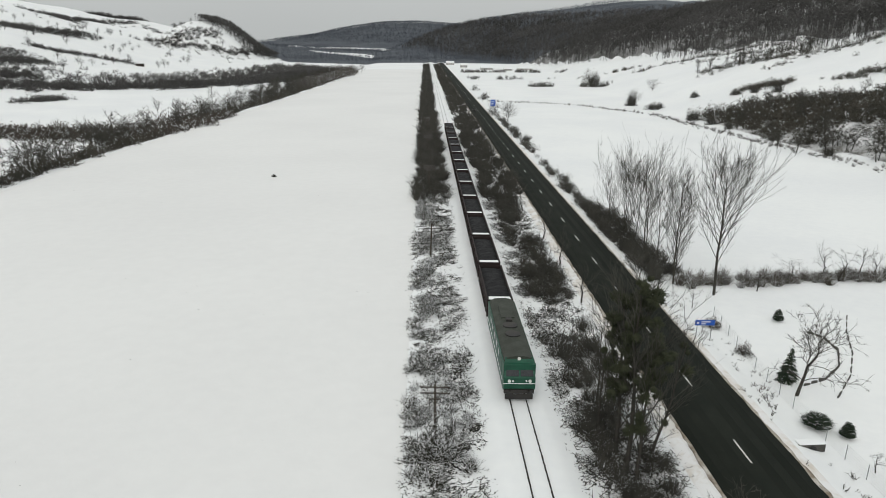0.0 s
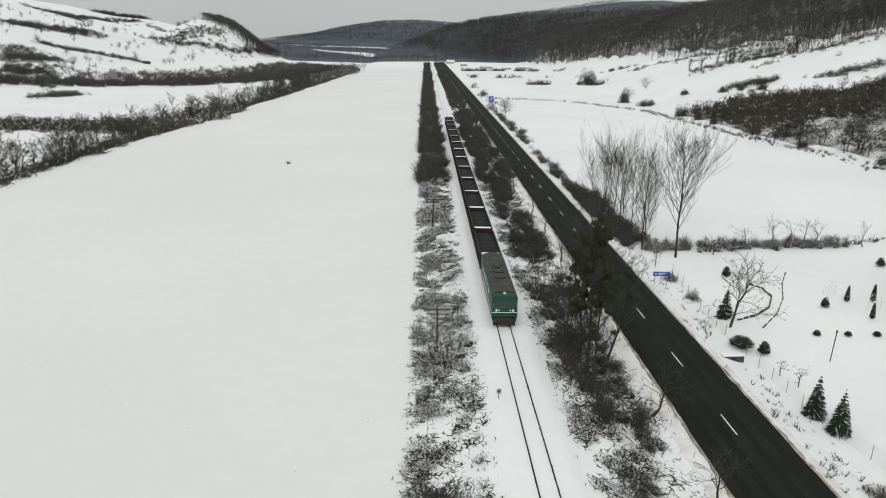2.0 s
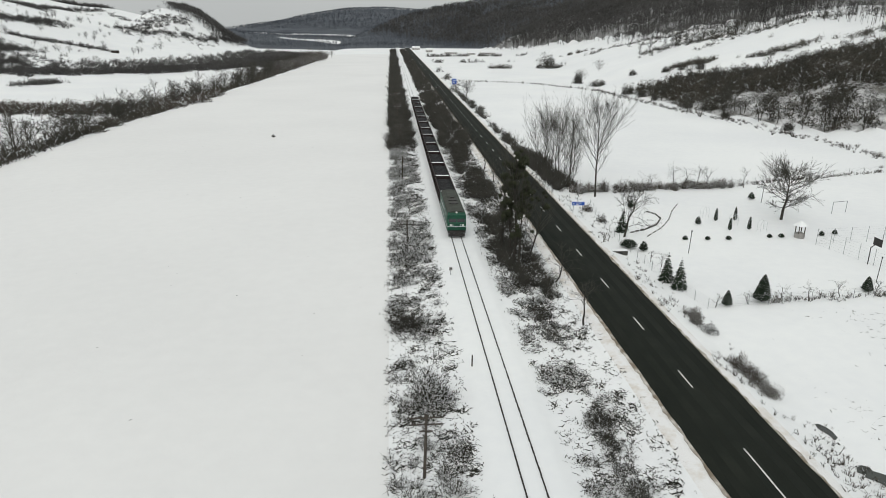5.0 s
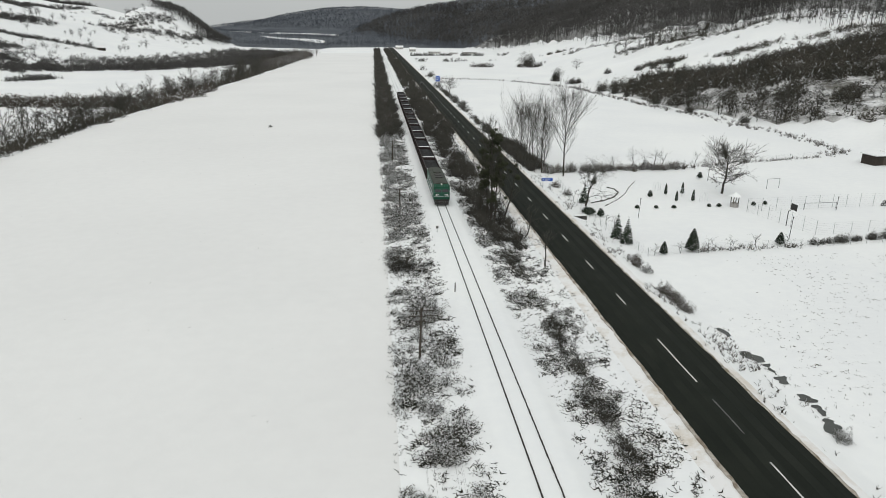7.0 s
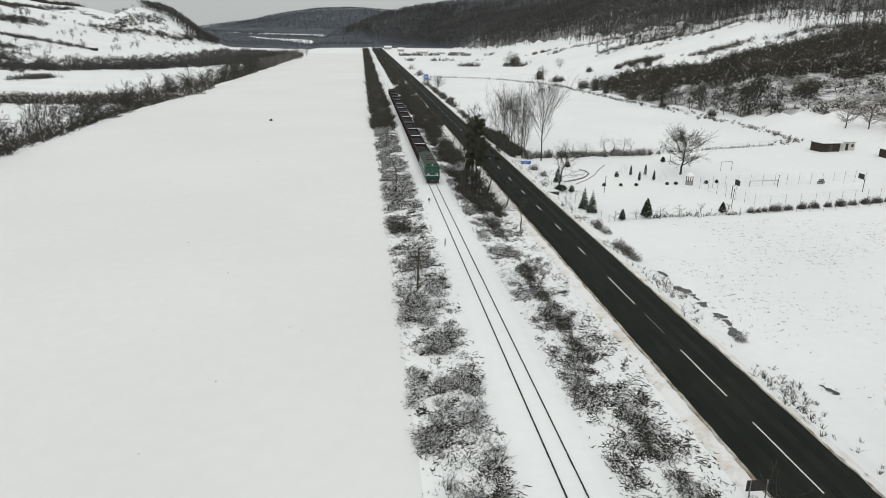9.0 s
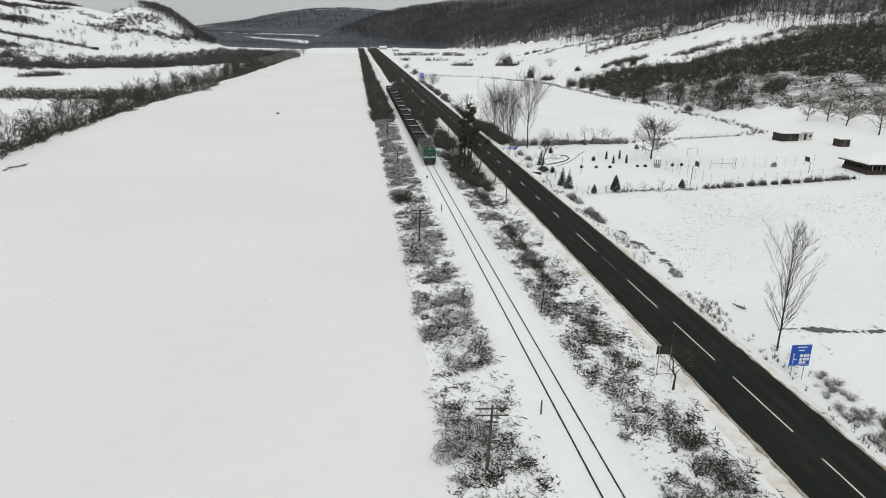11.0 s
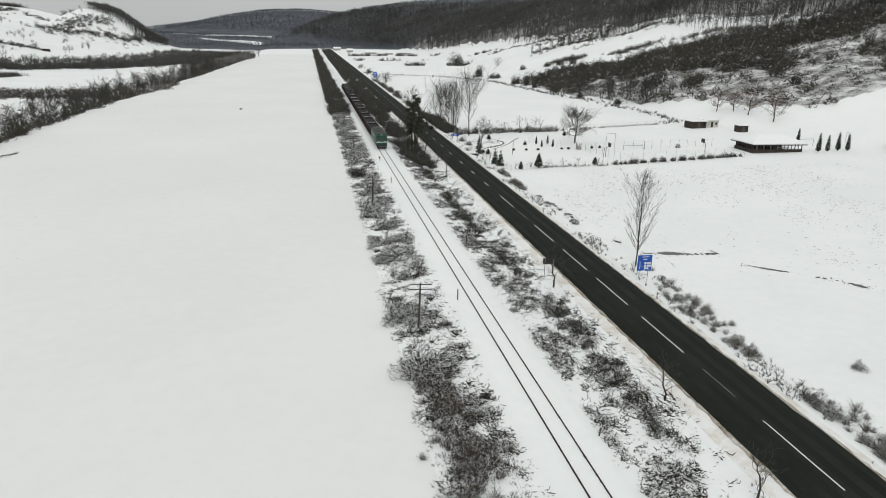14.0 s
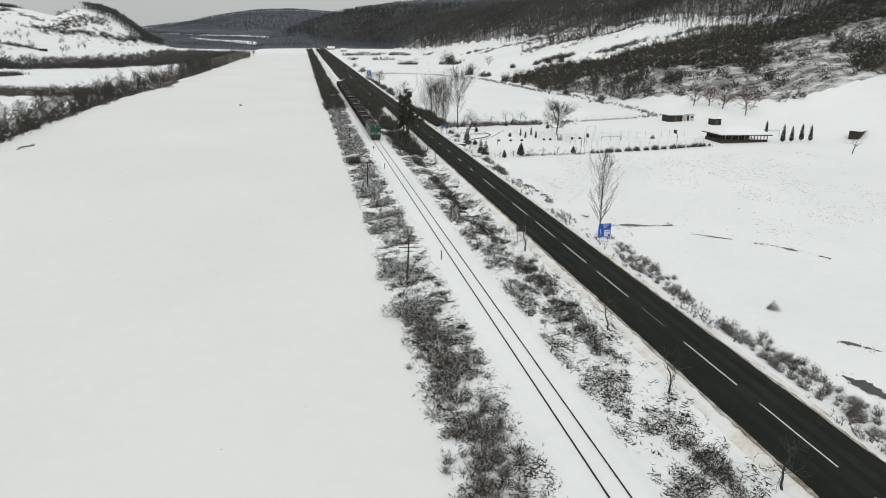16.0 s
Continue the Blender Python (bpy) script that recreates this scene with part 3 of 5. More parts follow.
# conifer-topped knoll and bush rows on the left-hand hills
x, y = sown(6500, -520, -270, 1120, 1420, lambda x, y: smooth((x + 408) / 10) * smooth((y - 1232 + (x + 385) * 0.3) / 22) * smooth((1.14 - np.hypot((x + 385) / 100, (y - 1270) / 150)) * 5))
cloud("knoll_wood", WOODS, rows_of(x, y, 11, 16), M_FOREST, "dark wood covering the end of the knoll", "forest")


def hill_rows(x, y):
    a = wave(x * 0.45, y, 85, 1.0) + 0.6 * wave(x, y, 33, 3.0)
    return np.where(a > 0.75, 0.5, 0.012)


x, y = sown(5000, -1100, -290, 560, 1650, hill_rows)
cloud("hill_scrub", DOMES, rows_of(x, y, 2.0, 5.5, 0.8), M_FOREST, "patches of bare scrub on the snowy hill", "scrub")
for line, n, w, lo, hi in (([(-751, 1350), (-706, 1371), (-622, 1258), (-662, 1484), (-627, 1554)], 330, 7, 5, 9),
                          ([(-548, 912), (-533, 960), (-509, 1002), (-484, 1023)], 300, 9, 4, 8),
                          ([(-735, 1590), (-690, 1605), (-640, 1620)], 150, 7, 6, 11),
                          ([(-614, 1551), (-407, 1195)], 90, 5, 3, 6),
                          ([(-451, 1144), (-418, 1140), (-400, 1170), (-357, 1214)], 260, 11, 3, 7),
                          ([(-408, 1134), (-358, 1146), (-321, 1174), (-288, 1282)], 200, 5, 4, 8),
                          ([(-428, 760), (-402, 765), (-383, 788), (-343, 812)], 150, 5, 3, 6),
                          ([(-363, 584), (-350, 634)], 150, 8, 3, 6),
                          ([(-411, 667), (-409, 703)], 60, 6, 3, 6),
                          ([(-318, 511), (-314, 542)], 90, 6, 4, 7),
                          ([(-231, 383), (-223, 411)], 70, 4, 3, 5)):
    x, y = along(np.array(line), n, w)
    cloud("hill_hedge", DOMES, rows_of(x, y, lo, hi, 0.9, 0.5), M_FOREST, "dark bushy hedgerow along the snowy hill terraces", "hedge")
x, y = sown(150, -900, -300, 700, 1300)
x, y = np.r_[x, [-463, -438, -369, -424, -330, -418, -350, -319]], np.r_[y, [1109, 1043, 843, 1040, 949, 820, 729, 608]]
cloud("hill_trees", CROWNS, rows_of(x, y, 6, 12), M_FOREST, "scattered bare trees on the snowy hill", "trees")

# second belt, along the far side of the lower meadow
BELT = np.array([(-420, 330), (-285, 440), (-222, 480), (-192, 505), (-150, 575), (-130, 700), (-130, 900)])


x, y = along(BELT + [-16, 26], 1450, 14)
cloud("alder_belt", DOMES, rows_of(x, y, 3.5, 8.0), M_FOREST, "dense dark belt of bare alders and willows", "scrub")
x, y = along(BELT + [-60, 110], 700, 26)
cloud("alder_thicket", DOMES, rows_of(x, y, 3, 6.5), M_FOREST, "loose dark thickets in the snowy meadow", "scrub")

# first belt: stream-side bushes below the edge of the big field
STREAM = np.array([(-104, -60), (-103, 40), (-105, 110), (-108, 160), (-107, 240), (-104, 330), (-99, 400), (-97, 520), (-99, 700), (-97, 860)])
TREES_FAR = [small_tree(0) for _ in range(4)] + [small_tree(1) for _ in range(3)]
x, y = along(STREAM + [-13, 0], 1400, 4.0)
x = np.minimum(x + 3, field_edge(y) - rng.uniform(0.5, 3, len(x)))
cloud("stream_scrub", MID_DOMES, rows_of(x, y, 1.8, 4.6), M_SCRUB, "tangled bare bushes along the stream gully", "scrub")
x, y = along(STREAM + [-14, 0], 420, 5)
cloud("stream_trees", TREES_FAR + CROWNS, rows_of(np.minimum(x + 2, field_edge(y) - 2.5), y, 5.5, 13.0), M_TWIG, "bare willows and alders along the stream gully", "trees")
x, y = along(np.array([(-190, 250), (-150, 258), (-118, 262), (-112, 330)]), 750, 7)
cloud("meadow_scrub", DOMES, rows_of(x, y, 2.5, 5), M_BROWN, "brown scrub tongue in the lower meadow", "scrub")
x, y = along(np.array([(-108, 560), (-99, 720), (-97, 830)]), 260, 5)
cloud("field_end_scrub", FINE_DOMES + CROWNS, rows_of(x, y, 5, 11), M_BROWN, "brownish bushes at the far end of the field", "scrub")

# right-hand slope: scrub, strips and field boundaries


def slope_masses(x, y):
    """Dark closed masses: along the upper rim and in clumps lower down."""
    low = np.interp(x, [117, 128, 138, 146, 150, 158, 173, 260], [214, 150, 138, 120, 92, 80, 75, 62])
    high = np.interp(x, [118, 140, 179, 220, 238, 300], [325, 306, 264, 246, 222, 190])
    v = (y - low) / (high - low)
    a = wave(x, y * 0.6, 17, 2.0) + 0.7 * wave(x, y, 7, 1.0) + 1.1 * smooth((v - 0.35) / 0.3) - 0.35
    return np.where(a > -0.08, 0.95, 0.06) * scrub_zone(x, y)


x, y = sown(9500, 116, 290, 60, 335, slope_masses)
cloud("slope_scrub", DOMES, rows_of(x, y, 2.0, 5.0), M_SCRUB, "dark closed thorn scrub on the slope", "scrub")
x, y = sown(9000, 116, 290, 60, 335, lambda x, y: np.clip(0.7 + 0.6 * wave(x, y, 9, 4.0), 0.05, 1) * scrub_zone(x, y) * (slope_masses(x, y) < 0.5))
cloud("slope_brambles", SNOWY, rows_of(x, y, 1.0, 2.4), M_TWIG_SNOW, "low snow-laden brambles between the thorn scrub", "brambles")
x, y = sown(700, 118, 290, 60, 335, slope_masses)
cloud("slope_trees", CROWNS, rows_of(x, y, 5, 8.5), M_TWIG, "bare young trees in the scrub", "trees")
x, y = along(np.array([(119, 222), (124, 196), (130, 168), (137, 152)]), 46, 4)
cloud("rim_trees", CROWNS, rows_of(x, y, 6, 10), M_TWIG, "round-crowned bare trees at the foot of the scrub", "trees")
x, y = along(np.array([(127, 284), (136, 276), (147, 274)]), 120, 3.5)
cloud("slope_mound", MID_DOMES, rows_of(x, y, 1.6, 3.2), M_SCRUB, "dark low blackthorn mound on the snowy slope", "scrub")


for line, n, w in (([(174, 458), (198, 439), (218, 417)], 110, 3.5), ([(147, 336), (168, 330)], 45, 2.5), ([(183, 313), (207, 300)], 80, 3.5), ([(135, 291), (151, 262)], 60, 4), ([(169, 578), (223, 575), (243, 481)], 120, 3.5), ([(167, 661), (188, 643)], 40, 4),
                   ([(175, 441), (243, 455)], 60, 3), ([(191, 400), (239, 402), (262, 295)], 110, 4), ([(150, 338), (170, 332)], 40, 2.5), ([(230, 360), (215, 480), (200, 560)], 80, 6), ([(222, 285), (240, 235), (256, 180)], 260, 6)):
    x, y = along(np.array(line), n, w)
    cloud("strip_scrub", MID_DOMES, rows_of(x, y, 1.4, 3.6), M_SCRUB, "bush strip between snowy hillside plots", "scrub")
x, y = along(np.array([(174, 458), (198, 439), (225, 412)]), 60, 3)
cloud("strip_trees", [small_tree(1) for _ in range(3)], rows_of(x, y, 6, 9), M_TWIG, "row of slim bare trees on a hillside strip", "trees")
y = rng.uniform(70, 650, 2600)
x = forest_foot(y) + rng.uniform(-14, 45, len(y))
cloud("edge_trees", WOODS, rows_of(x, y, 6, 11), M_FOREST, "young trees along the forest edge", "trees")
BOUND = np.array([(28, 405), (75, 385), (104, 330), (110, 240), (117, 180), (122, 135), (121, 108), (108, 100)])
x, y = along(BOUND, 420, 1.6)
cloud("boundary_weeds", FAR_SHRUBS, rows_of(x, y, 0.6, 1.8), M_WEED, "dry weeds along the field boundary", "weeds")
for line, n in (([(30, 545), (140, 560)], 260), ([(30, 660), (150, 680)], 200), ([(30, 820), (160, 840)], 260), ([(26, 300), (29, 520)], 120)):
    x, y = along(np.array(line), n, 2.2)
    kept = wave(x, y, 13, 2.0) > 0.0
    x, y = x[kept], y[kept]
    cloud("field_hedge", MID_DOMES + CROWNS, rows_of(x, y, 1.2, 4.8), M_TWIG, "low bare hedge across the snowy fields", "hedge")


def bush_mesh(mat, n=3, twigs=1100):
    out = []
    for _ in range(n):
        stems = shrub(rng, 40, 0.85, 1.0, 0.012, 2)
        out.append(mesh_of("bush", *join([stems, dome(twigs, rng.uniform(0.55, 0.7), 0.0095, 0.2, 0.24)]), mat))
    return out


BUSH_DARK, BUSH_SNOW, BUSH_BROWN = bush_mesh(M_TWIG), bush_mesh(M_TWIG_SNOW), bush_mesh(M_BROWN)


def put_bush(x, y, h, meshes, label, k=[0], wide=1.0):
    k[0] += 1
    return solo("bush", meshes[k[0] % len(meshes)], label, "bush", Matrix.LocRotScale((x, y, Z(x, y) - 0.06), Euler((0, 0, k[0] * 1.7)), (h * wide, h * wide, h)), "bushes")


for x, y, h, w in ((114.3, 305.5, 6.5, 1.1), (115.5, 288, 4.2, 1.2), (117, 236, 4.6, 1.1), (112.8, 360, 4.5, 1.5), (107.5, 382, 8.5, 0.8), (137.6, 368, 4, 1.3), (144.4, 332, 3.4, 1.6), (150, 325, 3.2, 1.4), (156.6, 316, 6.5, 0.8),
                   (133, 588, 13, 1.1), (115.8, 271, 4.5, 0.8), (118, 365, 4, 1.1), (125, 255, 4, 1), (117, 200, 3.4, 1.2), (122, 165, 3.6, 1.2)):
    put_bush(x, y, h, BUSH_DARK, "rounded leafless bush on the snowy field boundary", wide=w * 0.85)

# ---- the strips of brush beside the railway ----
for x0, x1, phase, name in ((-11.0, -2.8, 1.0, "bramble_leaves"), (2.9, 12.6, 4.0, "ditch_brambles")):
    mid, half = (x0 + x1) / 2, (x1 - x0) / 2
    x, y = sown(150000, x0, x1, -178, 140, lambda x, y: np.clip((0.27 if x0 > 0 else 0.18) + 0.75 * wave(x, y, 2.3, phase) + 0.75 * wave(x, y, 0.75, phase) + 0.35 * wave(x, y, 11, phase), 0.02, 1) * smooth((half - np.abs(x - mid)) / 1.8))
    cloud(name, SPECKS, rows_of(x, y, 0.2, 0.55, 0.75), M_BRAMBLE, "dark bramble leaves and stalks poking out of the snow", "brambles")
x, y = sown(9000, -10.8, -3.0, -175, 140, lambda x, y: np.clip(0.45 + 0.6 * wave(x, y, 3.2, 1.0) + 0.4 * wave(x, y, 1.1), 0.06, 1) * smooth((x + 11.6) / 1.2) * smooth((-2.6 - x) / 2.2))
cloud("trackside_weeds", TUFTS, rows_of(x, y, 0.16, 0.5), M_WEED, "dry stalks poking through the snow beside the track", "weeds")
x, y = sown(4200, -10.6, -4.4, -175, 140, lambda x, y: (wave(x, y, 2.3, 1.0) + 0.5 * wave(x, y, 1.1, 3.0) > 0.0) * 0.9)
cloud("snowy_brush", SNOWY, rows_of(x, y, 0.35, 1.15), M_TWIG_SNOW, "snow-laden low brush beside the track", "scrub")
x, y = sown(9000, 2.8, 13.0, -175, 140, lambda x, y: np.clip(0.35 + 0.6 * wave(x, y, 2.9, 4.0) + 0.4 * wave(x, y, 1.0), 0.05, 1) * smooth((x - 2.6) / 1.6) * smooth((13.2 - x) / 2.5))
cloud("ditch_weeds", TUFTS, rows_of(x, y, 0.16, 0.5), M_WEED, "dry stalks in the snowy ditch by the road", "weeds")
x, y = sown(5000, 3.8, 10.6, -175, 140, lambda x, y: (wave(x, y, 2.3, 4.0) + 0.5 * wave(x, y, 1.1, 5.0) > 0.0) * 0.9 * smooth((10.8 - x) / 1.5))
cloud("ditch_brush", SNOWY, rows_of(x, y, 0.35, 1.2), M_TWIG_SNOW, "snow-laden brush in the ditch by the road", "scrub")
x, y = sown(2900, 6.0, 11.2, -175, 30, lambda x, y: np.exp(-((x - np.interp(y, [-175, -98, -73, -30, 0, 45], [9.2, 9.1, 9.6, 7.5, 7.8, 7.0])) / 0.8) ** 2) * np.clip(0.55 + 0.8 * wave(x, y, 6, 2.0), 0, 1))
cloud("ditch_thorns", FINE_DOMES, rows_of(x, y, 0.5, 1.5), M_TWIG, "dark thorn bushes along the bottom of the ditch", "scrub")
x, y = sown(1150, 4.6, 10.8, 22, 140, lambda x, y: np.clip(0.5 + 0.6 * wave(x, y, 6, 2.0), 0.1, 1) * smooth((x - 4.4) / 2) * 0.8)
cloud("ditch_thicket", FINE_DOMES + SHRUBS, rows_of(x, y, 0.9, 2.6), M_TWIG, "dense dark thicket between track and road", "scrub")
x, y = sown(620, -10, -4.5, -60, 140, lambda x, y: np.clip(0.2 + 0.25 * smooth((y - 20) / 40) + 0.9 * wave(x, y, 8, 5.0), 0, 1))
cloud("trackside_shrubs", FINE_DOMES + SHRUBS, rows_of(x, y, 0.7, 1.9), M_TWIG_SNOW, "bare snow-dusted shrubs beside the track", "scrub")
for x0, x1, name in ((-11, -3.6, "far_brush"), (4.0, 12.6, "far_thicket")):
    x, y = sown(260, x0, x1, 132, 240)
    cloud(name, SHRUBS, rows_of(x, y, 1.4, 3.6), M_TWIG, "dense bare bushes hemming in the railway", "scrub")
    x, y = sown(2500, x0, x1, 235, 1100, lambda x, y: np.clip(1.0 - y / 1400, 0.25, 1) * np.where(wave(x, y, 7, 3.0) > -0.25, 1.0, 0.35))
    cloud(name, CHEAP, rows_of(x, y, 1.8, 4.2), M_TWIG, "dense dark bushes hemming in the railway", "scrub")
x, y = sown(480, -11.2, -4.5, -125, -82, lambda x, y: np.exp(-((x + 7.7 + (y + 100) * 0.03) / 1.9) ** 2))
cloud("bramble_patch", FINE_DOMES + SHRUBS, rows_of(x, y, 0.8, 1.6), M_BROWN, "reddish-brown bramble patch beside the track", "scrub")
for x, y, h, w in ((-8.3, 14.2, 2.7, 1.5), (-6.9, -2.2, 4.0, 0.9), (-8.4, -18.0, 2.6, 1.1), (-7.0, -31, 1.8, 1.4), (-8.2, 70, 3.0, 1.0), (-8.7, -81.0, 2.9, 1.5), (-8.4, 54, 2.6, 1.2), (-7.6, 38.5, 3.0, 1.2), (-9.6, -47.5, 1.6, 1.2), (-10.0, -68.6, 1.9, 1.5), (-7.2, -38, 1.4, 1.3),
                   (-8.4, -67, 1.9, 1.5), (-7.2, -55, 1.5, 1.2), (-7.4, -24, 1.6, 1.1), (-8.6, 28, 1.8, 1.2), (-8.6, 85, 2.6, 1.1), (-8, 101, 3, 1), (-8.2, 119, 3.2, 1.0)):
    put_bush(x, y, h, BUSH_DARK if w == 1.5 and y > 0 else BUSH_SNOW, "bare many-stemmed bush in the snow beside the track", wide=w)

# verge beyond the road
x, y = sown(5200, 22.0, 27.5, -175, 90, lambda x, y: np.clip(0.25 + 0.9 * wave(x, y, 4, 2.0), 0.03, 1) * smooth((27.6 - x) / 3) * np.where(y > 20, 0.4, 1))
cloud("verge_weeds", TUFTS, rows_of(x, y, 0.3, 0.9), M_WEED, "dry grass tufts on the snowy road verge", "weeds")
x, y = sown(420, 23.4, 29, 82, 330, lambda x, y: np.exp(-((x - 25.3) / 1.5) ** 2) * np.where(y < 128, 1, 0.7))
px, py = sown(170, 23.6, 29.5, 86, 132)
x, y = np.r_[x, px], np.r_[y, py]
cloud("roadside_thicket", FINE_DOMES + SHRUBS, rows_of(x, y, 1.1, 3.0), M_TWIG, "dark thicket along the far verge of the road", "scrub")
for x, y, h in ((24.6, 3.2, 1.5), (24.7, 1.4, 1.7), (24.8, -0.6, 1.6), (24.9, -2.6, 1.4), (25.0, 13.9, 1.4), (25.6, 11.6, 1.3), (25.6, 16.0, 1.5), (34.2, -87.0, 1.1), (25.7, -66.9, 1.2), (25.3, -79.7, 1.5), (25.4, -82.2, 1.4), (24.9, -92.2, 1.6), (25.2, -94.4, 1.3), (25.6, -110.0, 1.6), (26.6, 66.5, 1.6), (27.2, 59.0, 1.5), (26.2, -30, 1.2)):
    put_bush(x, y, h, BUSH_BROWN if h > 1.3 else BUSH_SNOW, "low brownish bush on the snowy road verge", wide=1.2)

x, y = sown(300, 23.9, 28.2, -115, -55, lambda x, y: np.clip(0.4 + 0.9 * wave(x, y, 7, 1.0), 0, 1))
cloud("verge_reeds", SHRUBS, rows_of(x, y, 0.7, 1.3), M_WEED, "tall dry reeds on the snowy verge", "reeds")

# stubble field
x, y = sown(60000, 29, 118, -110, 17, lambda x, y: np.clip(0.12 + 0.3 * wave(x, y, 16, 2.0) + 0.25 * wave(x, y, 5, 1.0), 0.01, 1) * smooth((y + 64 + (x - 30) * 0.1) / 25))
y = np.round((y - 0.06 * x) / 1.5) * 1.5 + 0.06 * x + rng.normal(0, 0.3, len(y))
cloud("stubble", SPECKS, rows_of(x, y, 0.15, 0.36), M_WEED, "rows of stubble showing through the field snow", "stubble")
x, y = sown(260, -90, -14, -170, 160)
cloud("clods", [spikes(np.array([[-0.12, 0, 0], [0.05, 0.1, 0]]), np.array([[0.1, 0.03, 0.07], [0.1, -0.1, 0.05]]), 0.05)], rows_of(x, y, 0.4, 1.3), M_STONE, "dark clods of earth scattered on the snowy field", "clods")
put_bush(-47.3, 164, 1.0, BUSH_DARK, "lone small bush on the open snowfield")

# meltwater in the ditch and along the field drain


def wet_line(points, width, gap=0.25):
    """A broken ribbon of dark meltwater along a line on the land, with ragged banks and dead stalks at its rim."""
    line = np.array(points, float)
    seg = np.hypot(*np.diff(line, axis=0).T)
    n = max(8, int(seg.sum() / 0.35))
    s = np.linspace(0, seg.sum(), n)
    acc = np.r_[0, np.cumsum(seg)]
    x, y = np.interp(s, acc, line[:, 0]), np.interp(s, acc, line[:, 1])
    d = np.stack([np.gradient(x), np.gradient(y)], 1)
    d /= np.linalg.norm(d, axis=1, keepdims=True)
    side = np.stack([-d[:, 1], d[:, 0]], 1)
    body = np.clip(0.75 + 0.55 * np.sin(s * 0.9 + width * 9) + rng.normal(0, 0.22, n), 0.05, 1.5) * np.sin(np.linspace(0.06, 3.08, n)) ** 0.4 * width
    shift = 0.3 * width * np.sin(s * 0.55) + rng.normal(0, 0.07 * width, n)
    rows = []
    for w in (-1, -0.4, 0.4, 1):
        q = np.stack([x, y], 1) + side * (shift + 0.5 * w * body)[:, None]
        rows.append(np.column_stack([q, land(q[:, 0], q[:, 1]) + 0.04]))
    i = np.arange(n - 1)[rng.uniform(0, 1, n - 1) > gap * (body[:-1] < 0.6 * width)]
    faces = np.concatenate([np.stack([i + k * n, i + 1 + k * n, i + 1 + (k + 1) * n, i + (k + 1) * n], 1) for k in range(3)])
    solo("puddle", mesh_of("puddle", np.concatenate(rows), faces, M_WATER), "dark unfrozen meltwater in a snowy ditch", "puddle", kind="structure")
    k = rng.integers(0, n, 2 * n)
    px, py = x[k] + rng.normal(0, 0.5 * width + 0.1, 2 * n), y[k] + rng.normal(0, 0.5 * width + 0.1, 2 * n)
    cloud("ditch_stalks", TUFTS, rows_of(px, py, 0.12, 0.42), M_WEED, "dead stalks at the rim of the meltwater", "weeds")


wet_line([(26.7, -7.4), (26.4, -10.6)], 0.9)
wet_line([(26.3, -13.4), (26.7, -16.2), (27.3, -20.5)], 1.5)
wet_line([(27.2, -22.4), (26.9, -25.5), (26.4, -29.2)], 1.6)
wet_line([(28.6, -40.2), (28.8, -42.3)], 1.2)
wet_line([(29.5, -48.3), (33, -49.3), (37, -49.6), (41.5, -50.1)], 1.1, 0.4)
wet_line([(42.5, -55.6), (44.2, -57.6), (46.9, -59.7)], 0.5, 0.7)
wet_line([(48.6, -61.8), (51, -64.5), (52.8, -66.9)], 0.9, 0.5)
wet_line([(53.6, -68.6), (55, -71.3)], 0.5, 0.5)
wet_line([(35.6, -96.4), (37.8, -99.6)], 0.9, 0.3)
wet_line([(30.0, -103.2), (30.2, -105.2), (30.6, -108.5)], 1.3)
wet_line([(-98.5, 55), (-97.6, 65)], 2.4)

# ---- trees that stand alone ----


def tree(x, y, h, label, twist=0.0, twig_mat=M_TWIG, **how):
    t, c = bare_tree(rng, h, **how)
    ob = thing("tree", label, "tree", Matrix.LocRotScale((x, y, Z(x, y) - 0.1), Euler((0, 0, twist)), None), "bare trees")
    part("trunk", mesh_of("trunk", *t, M_BARK), M_BARK, ob)
    part("crown", mesh_of("crown", *c, twig_mat), twig_mat, ob, "leafless twigs")
    return ob


TALL = dict(clear=0.24, limbs=40, twigs=10, fine=5, width=0.27, rise=1.15, peak=0.42, trunk=0.012, leader=0.9, wiggle=0.035, stout=0.8)
WILLOW = dict(clear=0.02, limbs=17, twigs=10, fine=5, width=0.42, rise=1.7, peak=0.25, trunk=0.008, leader=0.7, wiggle=0.06, stout=1.0)
POPLAR = dict(clear=0.14, limbs=34, twigs=8, fine=5, width=0.17, rise=1.6, peak=0.4, trunk=0.010, stout=0.7)
ROUND = dict(stout=1.7, clear=0.24, limbs=36, twigs=20, fine=7, width=0.50, rise=0.42, peak=0.45, trunk=0.028, leader=0.78, wiggle=0.07)
CROOKED = dict(stout=1.4, clear=0.25, limbs=12, twigs=7, fine=4, width=0.38, rise=0.65, peak=0.5, trunk=0.022, leader=0.7, wiggle=0.2)
tree(31.3, 77.6, 18.5, "tall bare poplar with upswept branches", 0.5, **TALL)
for x, y, h in ((27.3, 82.5, 15.5), (28.3, 85, 11)):
    tree(x, y, h, "bare many-branched roadside poplar", x, **POPLAR)
for x, y, h in ((29.2, 96, 11.5), (28.0, 99, 13.5), (29.3, 102, 12.5), (28.3, 105, 14), (27.4, 109, 13), (28.6, 112.5, 12.5), (26.9, 118, 9.5)):
    tree(x, y, h, "bare many-stemmed roadside willow", x, **WILLOW)
for x, y, h in ((108.3, 379, 9), (138.2, 442, 8), (118, 268, 6)):
    tree(x, y, h, "bare tree on the snowy field boundary", x, **dict(ROUND, twigs=7, fine=3))
